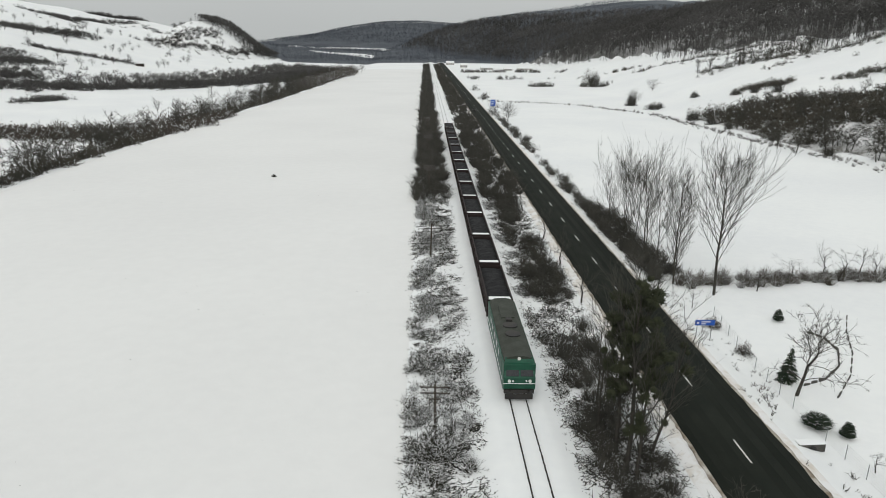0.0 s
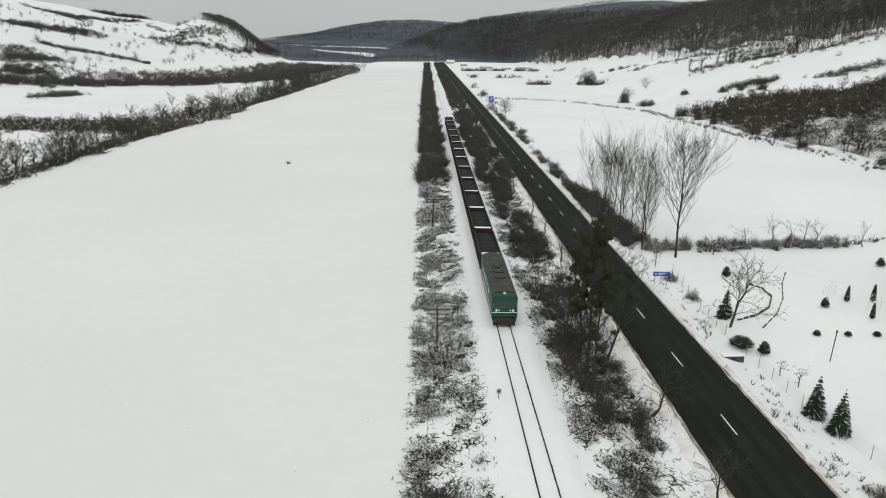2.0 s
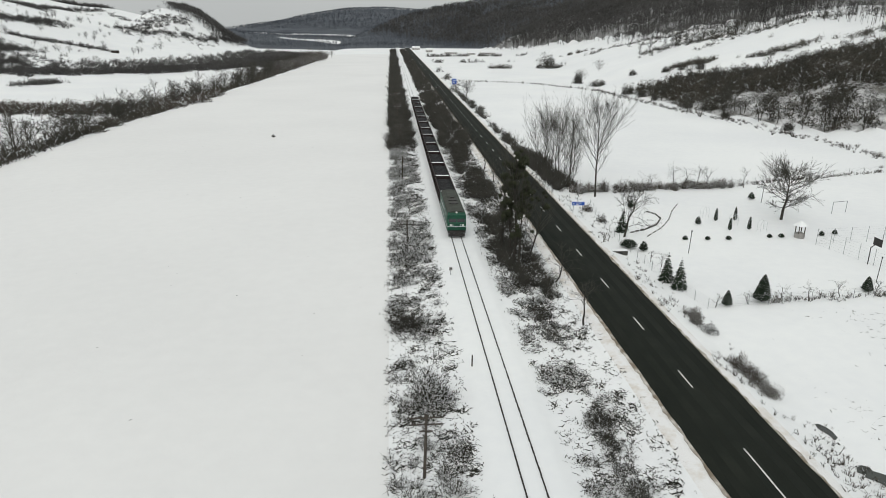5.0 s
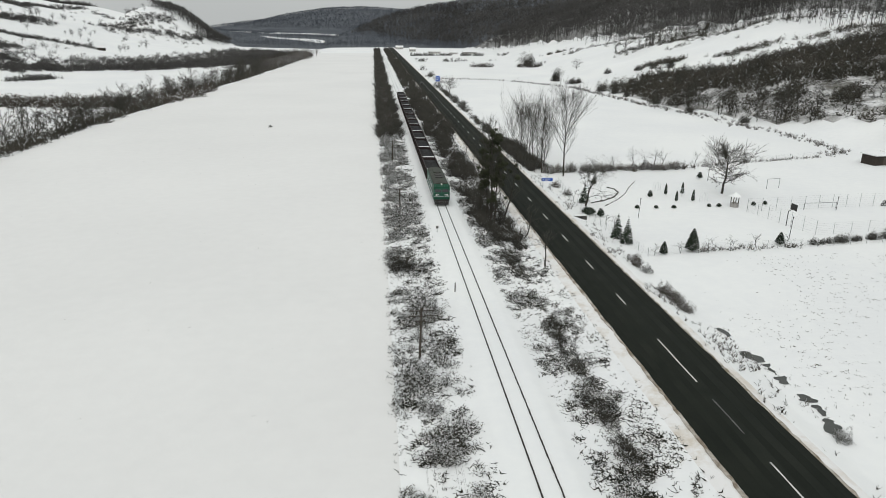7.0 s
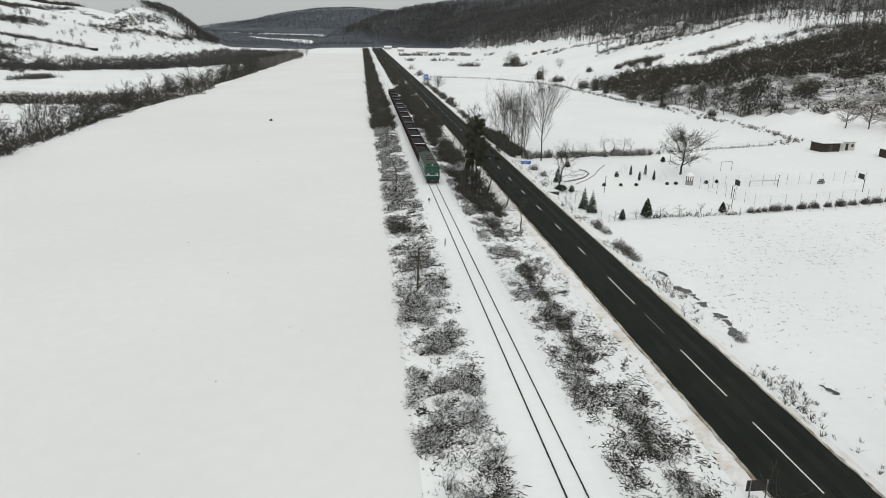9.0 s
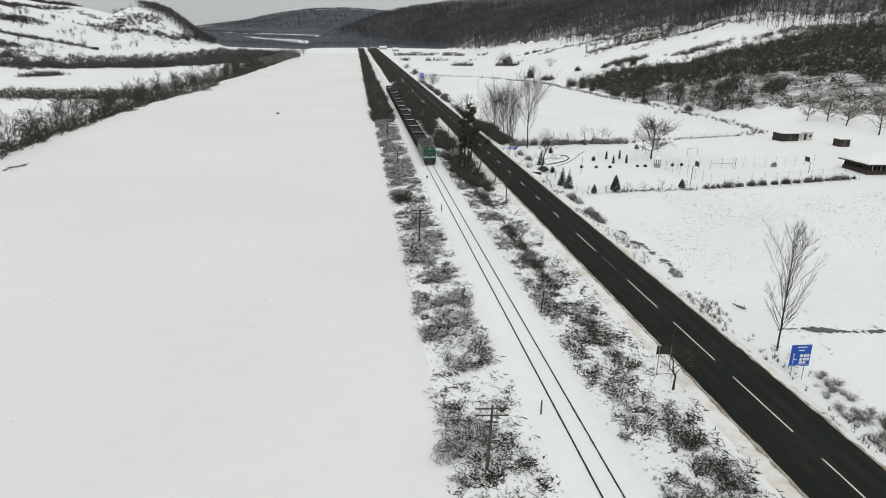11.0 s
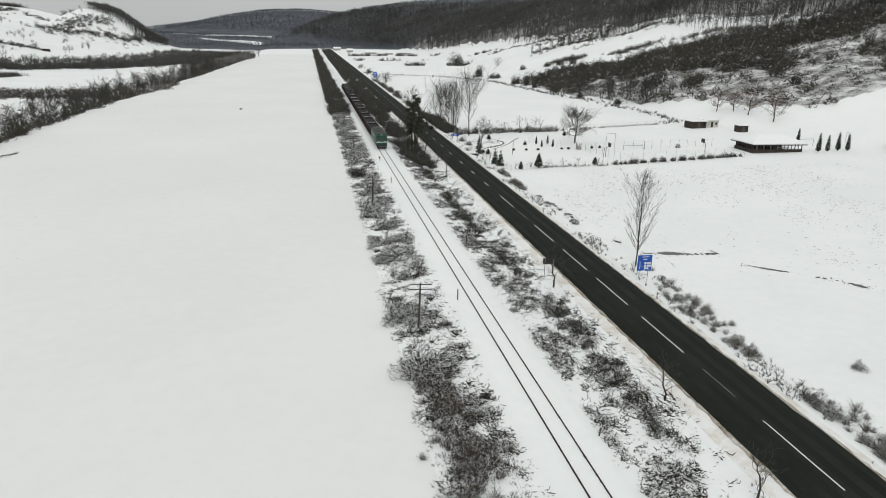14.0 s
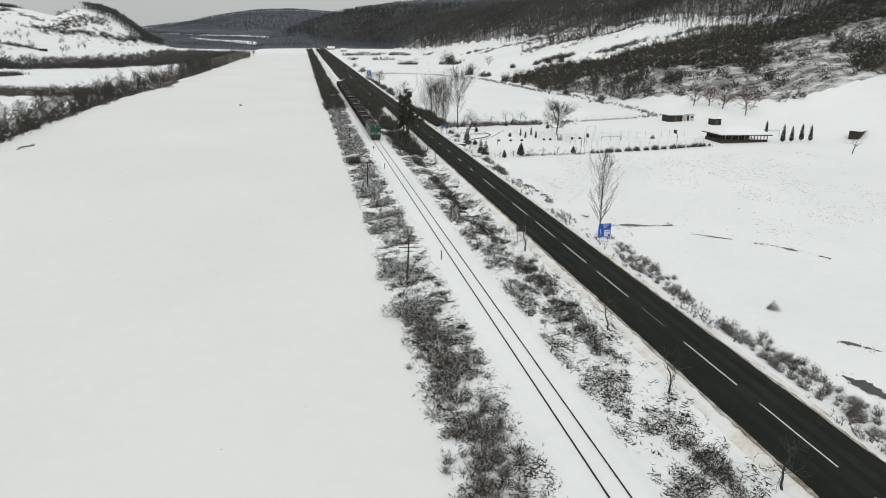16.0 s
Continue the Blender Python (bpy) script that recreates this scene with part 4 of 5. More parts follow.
tree(59.5, 57.4, 10.6, "spreading bare walnut tree with a round crown", 0.3, **ROUND)
tree(28.1, 49.3, 9.6, "crooked bare fruit tree beside the garden fence", 0.0, lean=0.14, **dict(CROOKED, limbs=18, twigs=12, fine=6))
tree(26.5, -53.2, 12.5, "slender bare birch beside the blue road sign", 1.0, **POPLAR)
for x, y, h in ((11.5, 13.2, 6.2), (11.8, 72.8, 6.0), (11.5, 27.2, 6.2), (11.9, 88.8, 6.0), (11.7, 103.4, 6.0), (11.3, -61.0, 5.8), (11.5, -90.2, 5.0), (11.2, -104.1, 4.8), (12.0, -118.7, 5.2), (11.2, 124.8, 6)):
    tree(x, y, h, "small crooked bare fruit tree on the road bank", y, **CROOKED)
for x, y, h in ((26.5, 72.9, 3.0), (45, 83, 5), (50, 84, 5.5), (52, 83, 6), (55, 84, 5.5), (57, 83.5, 5), (38, 79, 4), (66, 84, 5), (130.1, 11.5, 7.3), (28.6, 34.0, 2.6), (28.0, 36.5, 2.2), (29.5, 18.6, 2.4), (38.2, 19.3, 2.5), (33.6, 18.8, 2.2), (46.5, 20.2, 2.6), (51.5, 20.8, 2.4), (42.2, 19.8, 2.3)):
    tree(x, y, h, "young bare ornamental tree in the snow", x, **dict(CROOKED, limbs=10, twigs=5, fine=3))
for x, y, h in ((139.1, 111.2, 8), (142, 104.5, 8), (142.3, 95.3, 9), (142.5, 80.5, 9.5)):
    tree(x, y, h, "reddish-brown bare orchard tree at the foot of the slope", x, M_RUSSET, **dict(ROUND, twigs=12, fine=4))
for x, y, h in ((28, 297, 8), (30, 320, 7)):
    tree(x, y, h, "bare tree beside the far road", x, **dict(ROUND, twigs=7, fine=3))

# mistletoe-laden trees between track and road
for x, y, h, balls, lean in ((7.5, 36.7, 17.0, 56, 0.02), (7.4, 39.3, 15.5, 44, -0.03), (8.1, 35.6, 12.5, 22, 0.08), (10.3, 39.0, 11.0, 5, 0.16), (6.6, 42.5, 9.5, 0, 0.0), (7.6, 46.5, 8.5, 0, 0.0)):
    ob = tree(x, y, h, "tall bare tree laden with dark mistletoe" if balls else "bare slender tree in the trackside thicket", 0.0, **dict(POPLAR, width=0.2, limbs=26, twigs=6, fine=3, rise=1.1, lean=lean, trunk=0.014, stout=1.0))
    for k in range(balls):
        r = rng.uniform(0.3, 0.8)
        zz = h * rng.uniform(0.38, 0.97)
        a, d = rng.uniform(0, 6.283), rng.uniform(0.04, 0.15) * h * (1.15 - zz / h) + 0.3
        n = 110
        u = rng.normal(0, 1, (n, 3)) * [1, 1, 0.8]
        u /= np.linalg.norm(u, axis=1, keepdims=True)
        q = u * r * rng.uniform(0.5, 1.2, (n, 1))
        v, f = spikes(q * rng.uniform(0.2, 0.6, (n, 1)), q, 0.075)
        v = v + [lean * zz, 0, 0]
        ball = part("mistletoe", mesh_of("mistletoe", v + [d * np.cos(a), d * np.sin(a), zz], f, M_MISTLE), M_MISTLE, ob, "dark evergreen mistletoe ball")

# ---- evergreens of the garden ----


def evergreen(x, y, h, w, label, name, layers, per, power, droop, r):
    v, f = needles(rng, h, w, layers, per, power, droop, r)
    ob = thing(name, label, "tree", pose(x, y, Z(x, y) - 0.05), "garden evergreens")
    part("trunk", mesh_of("trunk", *spikes(np.array([[0, 0, 0.0]]), np.array([[0, 0, h * 0.98]]), 0.05 + 0.012 * h), M_BARK), M_BARK, ob)
    part("crown", mesh_of("crown", v, f, M_GREEN), M_GREEN, ob)


for x, y, h in ((27.1, 28.4, 4.4), (27.7, 25.5, 4.5), (28.7, 52.3, 4.2)):
    evergreen(x, y, h, 2.6, "snow-dusted dark green spruce", "spruce", 14, 34, 0.9, 0.3, 0.10)
for x, y, h, w in ((35.6, 19.2, 3.7, 2.4), (31.0, 18.8, 2.1, 1.4), (51.5, 22.3, 2.1, 1.6)):
    evergreen(x, y, h, w, "dark cone-shaped thuja by the garden fence", "thuja", 26, 60, 0.65, -0.35, 0.09)
for x, y, h in ((47.5, 57.6, 2.4), (47.2, 51.6, 2.2), (51.0, 57.5, 2.6), (50.6, 51.6, 2.4), (132.7, 53.6, 4.2), (124.1, 33.5, 5.6), (127.9, 34.5, 4.9), (132.1, 35.5, 5.6), (135.2, 35.3, 5.0)):
    evergreen(x, y, h, 0.30 * h + 0.1, "dark columnar cypress standing in the snow", "cypress", 26, 34, 0.45, -0.6, 0.08)
for x, y, h, w in ((37.2, 46.3, 0.7, 1.0), (40.9, 46.2, 0.65, 1.0), (44.4, 46.2, 0.65, 1.1), (51.7, 46.9, 0.65, 1.0), (53.7, 46.9, 0.7, 1.1), (61.1, 47.7, 0.8, 1.1), (63.9, 48.5, 0.8, 1.0), (43.4, 55.6, 1.4, 1.3), (26.9, 43.4, 1.3, 3.2), (28.6, 41.6, 1.6, 1.6), (35.5, 68, 1.6, 1.6), (62, 73, 1.5, 1.6)):
    evergreen(x, y, h, w, "low dark evergreen shrub capped with snow", "evergreen_shrub", 9, 40, 0.4, -0.4, 0.07)

# hedges of the garden
x, y = along(np.array([(28.5, 82), (40, 82.4), (62, 84.5)]), 105, 0.8)
cloud("garden_hedge", SHRUBS, rows_of(x, y, 1.0, 2.6), M_WEED, "bare hedge closing the garden at the back", "hedge")
x, y = along(np.array([(62, 84.5), (80, 91), (108, 99)]), 150, 0.5)
cloud("back_weeds", TUFTS, rows_of(x, y, 0.5, 1.3), M_WEED, "dry weeds along the back fence", "weeds")
for k in range(27):
    t = k / 26
    put_bush(57 + 40 * t + 0.4 * math.sin(k * 3), 22.0 + 8.0 * t, 1.35 + 0.3 * math.sin(k * 5), BUSH_DARK, "clipped bare shrub in the row before the sports court", wide=0.95)
x, y = along(np.array([(36, 19.0), (54, 21.0)]), 70, 0.5)
cloud("fence_weeds", TUFTS, rows_of(x, y, 0.5, 1.2), M_WEED, "tall dry weeds along the garden fence", "weeds")

# ---- telegraph poles ----


def telegraph_pole(h, arms):
    ob = thing("telegraph_pole", "weathered wooden telegraph pole with crossarms beside the track", "telegraph pole", group="telegraph poles")
    bm = bmesh.new()
    rod(bm, (0, 0, -0.3), (0, 0, h), 0.13, 8, 0.09)
    part("pole", bm, M_WOOD, ob)
    for k in range(arms):
        zz = h - 0.25 - 0.55 * k
        w = 1.25 if k < 2 else 0.5
        arm = part("crossarm", boxes((-w, w, -0.14, -0.05, zz, zz + 0.09), bevel=0.01), M_WOOD, ob)
        n = 6 if k < 2 else 2
        for j in range(n):
            x = -w + 0.1 + (2 * w - 0.2) * j / (n - 1)
            ins = rods(((x, -0.095, zz + 0.09), (x, -0.095, zz + 0.16), 0.015), ((x, -0.095, zz + 0.15), (x, -0.095, zz + 0.27), 0.04), sides=6)
            part("insulator", ins, M_WHITE, arm, "white porcelain insulator")
    return ob


first = telegraph_pole(5.4, 3)
first.matrix_world = pose(-7.9, -71.2, Z(-7.9, -71.2), 0, 2, 0)
for y, lean in ((-13.4, 1), (40.7, -1), (93.8, 1), (147, 0), (201, 0), (255, 1), (-128, 0)):
    copy_thing(first, pose(-7.8, y, Z(-7.8, y), 0, lean, 3 * lean))

# wires of the telegraph line, sagging between the poles
POLE_Y = (-128, -71.2, -13.4, 40.7, 93.8, 147, 201, 255)
for off, low in ((-1.15, 0.0), (-0.69, 0.0), (0.69, 0.0), (1.15, 0.0), (-1.15, 0.55), (1.15, 0.55)):
    pts = []
    for y0, y1 in zip(POLE_Y, POLE_Y[1:]):
        za, zb = Z(-7.85, y0), Z(-7.85, y1)
        for t in np.linspace(0, 1, 8, endpoint=False):
            pts.append((-7.85 + off, y0 + (y1 - y0) * t, za + (zb - za) * t + 5.42 - low - 2.6 * t * (1 - t)))
    pts = np.array(pts)
    solo("telegraph_wire", mesh_of("telegraph_wire", *spikes(pts[:-1], pts[1:], 0.005, 0.005), M_DARKSTEEL), "thin sagging telegraph wire between the poles", "wire", group="telegraph wires")

# ---- road signs ----


def sign(x, y, w, h, lift, label, posts, back=False, bars=(), turn=0.0):
    ob = thing("road_sign", label, "road sign", pose(x, y, Z(x, y), 0, 0, turn))
    for s in (-1, 1):
        part("post", rods(((s * posts, 0.06, -0.2), (s * posts, 0.06, lift + h), 0.045)), M_STEEL, ob)
    panel = part("panel", boxes((-w / 2, w / 2, -0.02, 0.02, lift, lift + h), bevel=0.008), M_DARKSTEEL if back else M_BLUE, ob)
    for x0, x1, z0, z1 in bars:
        part("marking", boxes((x0, x1, -0.028, -0.022, lift + z0, lift + z1)), M_WHITE, panel, "plain white bar of lettering")
    return ob


sign(24.4, -59.6, 2.5, 2.7, 1.6, "large blue direction sign on two grey posts by the road", 0.75,
     bars=((-0.5, 0.7, 2.35, 2.47), (-0.3, 0.4, 1.95, 2.07), (-0.85, -0.78, 0.4, 1.5), (-0.85, -0.4, 0.85, 0.92), (-0.92, -0.71, 1.5, 1.6), (-0.05, 0.3, 1.15, 1.5), (0.4, 0.75, 1.15, 1.5),
           (0.8, 1.12, 1.15, 1.5), (-0.05, 0.3, 0.7, 1.05), (0.4, 0.75, 0.7, 1.05), (0.8, 1.12, 0.7, 1.05), (-0.05, 0.3, 0.3, 0.6), (0.4, 0.75, 0.3, 0.6), (-1.2, 1.2, 0.14, 0.17), (-0.3, 0.2, 0.02, 0.1))).scale = (0.82, 0.82, 0.82)
sign(23.4, 61.4, 2.3, 0.65, 1.75, "small blue town direction sign on two posts", 0.85, bars=((-0.45, 0.6, 0.38, 0.5), (-0.45, 0.1, 0.14, 0.25), (-0.95, -0.7, 0.2, 0.42)))
sign(11.6, -58.0, 1.7, 0.85, 2.0, "rear side of a dark metal road sign on two posts", 0.6, back=True, turn=180)
sign(27.0, 358, 2.6, 3.2, 1.6, "blue road sign far along the road", 0.8, bars=((-0.8, 0.8, 1.9, 2.3), (-0.8, 0.4, 0.8, 1.3)))
for x, y, h, lean in ((3.9, -42.1, 2.6, 4), (-2.4, 3.0, 1.2, 0), (-2.2, -65, 1.3, 0), (3.2, -95, 0.8, 8)):
    ob = thing("trackside_post", "short dark post standing in the snow by the track", "post", pose(x, y, Z(x, y), 0, lean, 0), "trackside posts")
    part("post", rods(((0, 0, -0.2), (0, 0, h), 0.07)), M_WOOD, ob)
    part("cap", boxes((-0.08, 0.08, -0.08, 0.08, h, h + 0.05), bevel=0.02), M_WHITE, ob, "cap of snow")
km = thing("kilometre_marker", "small grey concrete kilometre marker beside the track", "marker stone", pose(-2.3, 29.4, Z(-2.3, 29.4), 0, 0, 8))
part("post", rods(((0, 0, -0.1), (0, 0, 0.6), 0.05)), M_STEEL, km)
plate = part("plate", boxes((-0.22, 0.22, -0.03, 0.03, 0.55, 1.0), bevel=0.01), M_CONCRETE, km)
part("marking", boxes((-0.12, 0.12, -0.036, -0.031, 0.7, 0.85)), M_DARKSTEEL, plate, "plain dark bar of figures")

# ---- the train ----


def arch_body(y0, y1, half, z0, z1, crown, bevel=0.1):
    """A long body with a rounded roof line, along y."""
    prof = [(-half, z0), (-half, z1)] + [(-half * math.cos(a), z1 + crown * math.sin(a)) for a in np.linspace(0.25, math.pi - 0.25, 9)] + [(half, z1), (half, z0)]
    bm = bmesh.new()
    a = [bm.verts.new((x, y0, z)) for x, z in prof]
    b = [bm.verts.new((x, y1, z)) for x, z in prof]
    n = len(prof)
    for i in range(n):
        bm.faces.new((a[i], a[(i + 1) % n], b[(i + 1) % n], b[i]))
    bm.faces.new(a[::-1])
    bm.faces.new(b)
    bmesh.ops.recalc_face_normals(bm, faces=bm.faces)
    return bm


def bogie(parent, y, mat=M_DARKSTEEL):
    frame_part = part("bogie", boxes((-1.15, -0.95, y - 1.7, y + 1.7, 0.4, 0.75), (0.95, 1.15, y - 1.7, y + 1.7, 0.4, 0.75), (-1.1, 1.1, y - 0.3, y + 0.3, 0.5, 0.85), bevel=0.03), mat, parent)
    for w in (-1.1, 1.1):
        for s in (-1, 1):
            part("wheel", rods(((s * 0.68, y + w, 0.46), (s * 0.82, y + w, 0.46), 0.46), sides=20), M_DARKSTEEL, frame_part)


TRAIN_Y = 46.0
loco = thing("locomotive", "green diesel locomotive with grimy roof and pale waist stripe", "locomotive", pose(0, TRAIN_Y, 0.0))
body = part("body", arch_body(0.35, 16.6, 1.48, 1.0, 3.55, 0.02), M_LOCO, loco)
part("roof", arch_body(1.0, 16.2, 1.40, 3.5, 3.62, 0.5), M_LOCOROOF, loco, "soot-stained grey-green roof")
# raked cab front
bm = bmesh.new()
rows = [(-1.48, 0.38, 1.0), (1.48, 0.38, 1.0), (1.48, 0.0, 1.3), (-1.48, 0.0, 1.3), (-1.46, 0.0, 2.35), (1.46, 0.0, 2.35), (1.38, 0.75, 3.55), (-1.38, 0.75, 3.55), (1.3, 1.1, 3.95), (-1.3, 1.1, 3.95), (-1.48, 1.1, 1.0), (1.48, 1.1, 1.0)]
vs = [bm.verts.new(r) for r in rows]
for q in ((0, 1, 2, 3), (3, 2, 5, 4), (4, 5, 6, 7), (7, 6, 8, 9), (0, 3, 4, 10), (4, 7, 9, 10), (1, 11, 5, 2), (5, 11, 8, 6)):
    bm.faces.new([vs[i] for i in q])
bm.faces.new([vs[0], vs[10], vs[11], vs[1]])
bmesh.ops.recalc_face_normals(bm, faces=bm.faces)
cab = part("cab_front", bm, M_LOCO, loco)


def slab(quad, push, thick=0.04):
    """A thin plate on four corners, moved out along push."""
    bm = bmesh.new()
    p = Vector(push).normalized()
    a = [bm.verts.new(Vector(q) + p * 0.012) for q in quad]
    b = [bm.verts.new(Vector(q) + p * (0.012 + thick)) for q in quad]
    bm.faces.new(a)
    bm.faces.new(b[::-1])
    for i in range(4):
        bm.faces.new((a[i], b[i], b[(i + 1) % 4], a[(i + 1) % 4]))
    bmesh.ops.recalc_face_normals(bm, faces=bm.faces)
    return bm


for x0, x1 in ((-1.25, -0.08), (0.08, 1.25)):
    part("windscreen", slab([(x0, 0.09, 2.5), (x1, 0.09, 2.5), (x1 * 0.97, 0.61, 3.35), (x0 * 0.97, 0.61, 3.35)], (0, -1.0, 0.6), 0.03), M_GLASS, cab, "dark windscreen glass")
part("stripe", boxes((-1.5, 1.5, -0.03, 0.03, 1.78, 1.85)), M_WHITE, cab, "pale band across the nose")
for s in (-1, 1):
    part("headlight", rods(((s * 0.95, -0.1, 2.08), (s * 0.95, 0.05, 2.08), 0.15), sides=14), M_LAMP, cab)
    part("tail_light", rods(((s * 0.62, -0.07, 2.08), (s * 0.62, 0.05, 2.08), 0.09), sides=12), M_WHITE, cab)
    part("buffer", rods(((s * 0.87, -0.55, 1.05), (s * 0.87, 0.4, 1.05), 0.1), ((s * 0.87, -0.62, 1.05), (s * 0.87, -0.54, 1.05), 0.24), sides=14), M_DARKSTEEL, loco)
    part("waist_stripe", boxes((min(s * 1.482, s * 1.5), max(s * 1.482, s * 1.5), 1.1, 16.5, 1.55, 1.7)), M_WHITE, body, "pale waist stripe")
    for k in range(5):
        y0 = 4.2 + 2.0 * k
        part("side_window", boxes((min(s * 1.475, s * 1.495), max(s * 1.475, s * 1.495), y0, y0 + 1.1, 2.5, 3.1)), M_GLASS, body)
    part("cab_door", boxes((min(s * 1.475, s * 1.497), max(s * 1.475, s * 1.497), 1.9, 2.6, 1.1, 3.2), bevel=0.004), M_LOCO, body)
part("top_lamp", rods(((0, 0.9, 3.85), (0, 1.05, 3.85), 0.16), sides=14), M_LAMP, cab)
part("roof_fan", rods(((0, 6.0, 4.0), (0, 6.0, 4.22), 0.75), ((0, 8.2, 4.0), (0, 8.2, 4.22), 0.75), sides=20), M_DARKSTEEL, loco)
part("roof_hatch", boxes((-0.7, 0.7, 10.2, 14.0, 4.05, 4.2), bevel=0.03), M_LOCOROOF, loco)
part("exhaust", boxes((-0.3, 0.3, 9.2, 9.8, 4.05, 4.35), bevel=0.03), M_DARKSTEEL, loco)
part("buffer_beam", boxes((-1.4, 1.4, 0.05, 0.4, 0.75, 1.15), bevel=0.02), M_DARKSTEEL, loco)
part("snow_plough", boxes((-1.3, 1.3, 0.0, 0.12, 0.2, 0.7), bevel=0.02), M_DARKSTEEL, loco)
part("underframe", boxes((-1.3, 1.3, 0.3, 16.6, 0.8, 1.0), (-1.2, 1.2, 6.5, 10.5, 0.35, 0.85), bevel=0.02), M_DARKSTEEL, loco)
bogie(loco, 3.4)
bogie(loco, 13.4)

wagon = thing("coal_wagon", "dark red open wagon loaded with coal", "railway wagon", group="coal wagons")
LEN = 13.6
part("underframe", boxes((-1.3, 1.3, 0.5, LEN, 0.85, 1.15), (-0.15, 0.15, 0, LEN + 0.5, 0.95, 1.1), bevel=0.02), M_DARKSTEEL, wagon)
for s in (-1, 1):
    side_wall = part("side_wall", boxes((min(s * 1.38, s * 1.45), max(s * 1.38, s * 1.45), 0.6, LEN - 0.1, 1.15, 3.2), bevel=0.01), M_WAGON, wagon)
    for k in range(9):
        y0 = 0.7 + k * (LEN - 1.0) / 8.3
        part("rib", boxes((min(s * 1.452, s * 1.53), max(s * 1.452, s * 1.53), y0, y0 + 0.12, 1.1, 3.2)), M_WAGON, side_wall)
    part("top_rail", boxes((min(s * 1.36, s * 1.54), max(s * 1.36, s * 1.54), 0.6, LEN - 0.1, 3.202, 3.3), bevel=0.01), M_WAGON, side_wall)
for y0 in (0.52, LEN - 0.12):
    part("end_wall", boxes((-1.44, 1.44, y0, y0 + 0.07, 1.15, 3.3), bevel=0.01), M_WAGON, wagon)
nx, ny = 9, 34
cx, cy = np.meshgrid(np.linspace(-1.37, 1.37, nx), np.linspace(1.73, LEN - 0.2, ny))
cz = 2.88 + 0.32 * (1 - (cx / 1.37) ** 2) * (1 - ((cy - LEN / 2) / (LEN / 2)) ** 4) + rng.normal(0, 0.05, cx.shape)
ii = (np.arange(ny - 1)[:, None] * nx + np.arange(nx - 1)[None]).ravel()
part("coal", mesh_of("coal", np.stack([cx, cy, cz], -1).reshape(-1, 3), np.stack([ii, ii + 1, ii + 1 + nx, ii + nx], 1), M_COAL), M_COAL, wagon, "heaped dark coal")
part("end_platform", boxes((-1.25, 1.3, 0.62, 1.75, 2.9, 3.25), bevel=0.02), M_SNOW, wagon, "snow-covered end of the load")
bogie(wagon, 2.4)
bogie(wagon, LEN - 2.4)
wagon.matrix_world = pose(0, TRAIN_Y + 17.2, 0)
for k in range(1, 13):
    copy_thing(wagon, pose(0, TRAIN_Y + 17.2 + 14.2 * k, 0))

# ---- a car far along the road ----
car = thing("car", "small dark car driving on the wet road", "car", pose(15.4, 330, 0.05))
bm = boxes((-0.85, 0.85, 0, 4.3, 0.3, 0.85), bevel=0.12)
part("body", bm, M_DARKSTEEL, car)
bm = boxes((-0.72, 0.72, 1.1, 3.7, 0.8, 1.42), bevel=0.2)
part("cabin", bm, M_GLASS, car)
for s in (-1, 1):
    part("headlight", rods(((s * 0.62, -0.04, 0.65), (s * 0.62, 0.08, 0.65), 0.1)), M_LAMP, car)
    for y in (0.8, 3.4):
        part("wheel", rods(((s * 0.68, y, 0.3), (s * 0.86, y, 0.3), 0.3), sides=16), M_TYRE, car)

# ---- garden and sports ground ----


def mesh_fence(points, h, gap, label):
    ob = thing("wire_fence", label, "fence", kind="")
    for (x0, y0), (x1, y1) in zip(points, points[1:]):
        n = max(1, round(math.hypot(x1 - x0, y1 - y0) / gap))
        for k in range(n + 1):
            x, y = x0 + (x1 - x0) * k / n, y0 + (y1 - y0) * k / n
            z = Z(x, y)
            if k < n or (x1, y1) == points[-1]:
                part("post", rods(((x, y, z - 0.2), (x, y, z + h), 0.03), sides=6), M_STEEL, ob)
            if k < n:
                u, w = x0 + (x1 - x0) * (k + 1) / n, y0 + (y1 - y0) * (k + 1) / n
                zz = Z(u, w)
                a = np.array([[x, y, z + h * t] for t in np.linspace(0.05, 0.98, 7)])
                b = np.array([[u, w, zz + h * t] for t in np.linspace(0.05, 0.98, 7)])
                tagged(part("wire_panel", mesh_of("wire_panel", *spikes(a, b, 0.006, 0.006), M_STEEL), M_STEEL, ob), kind="stuff")
    return ob


mesh_fence([(57.2, 42.9), (87.7, 46.3), (99, 47.5)], 2.6, 3.0, "tall galvanised wire fence behind the sports court")
mesh_fence([(57.2, 42.9), (60.5, 27.0)], 2.6, 2.8, "tall galvanised wire fence beside the sports court")
mesh_fence([(60.5, 27.0), (74.4, 28.9), (97, 33)], 2.0, 3.4, "tall galvanised wire fence in front of the court")
mesh_fence([(28.2, 70), (26.6, 55), (26.4, 44), (26.8, 30), (28.5, 18.5), (36, 18.3), (54, 20.6), (72, 22.8), (97, 28)], 1.4, 3.0, "low wire garden fence along the road and field")
mesh_fence([(62, 85.5), (80, 92), (108, 100)], 1.3, 4.5, "old wire fence behind the sports ground")

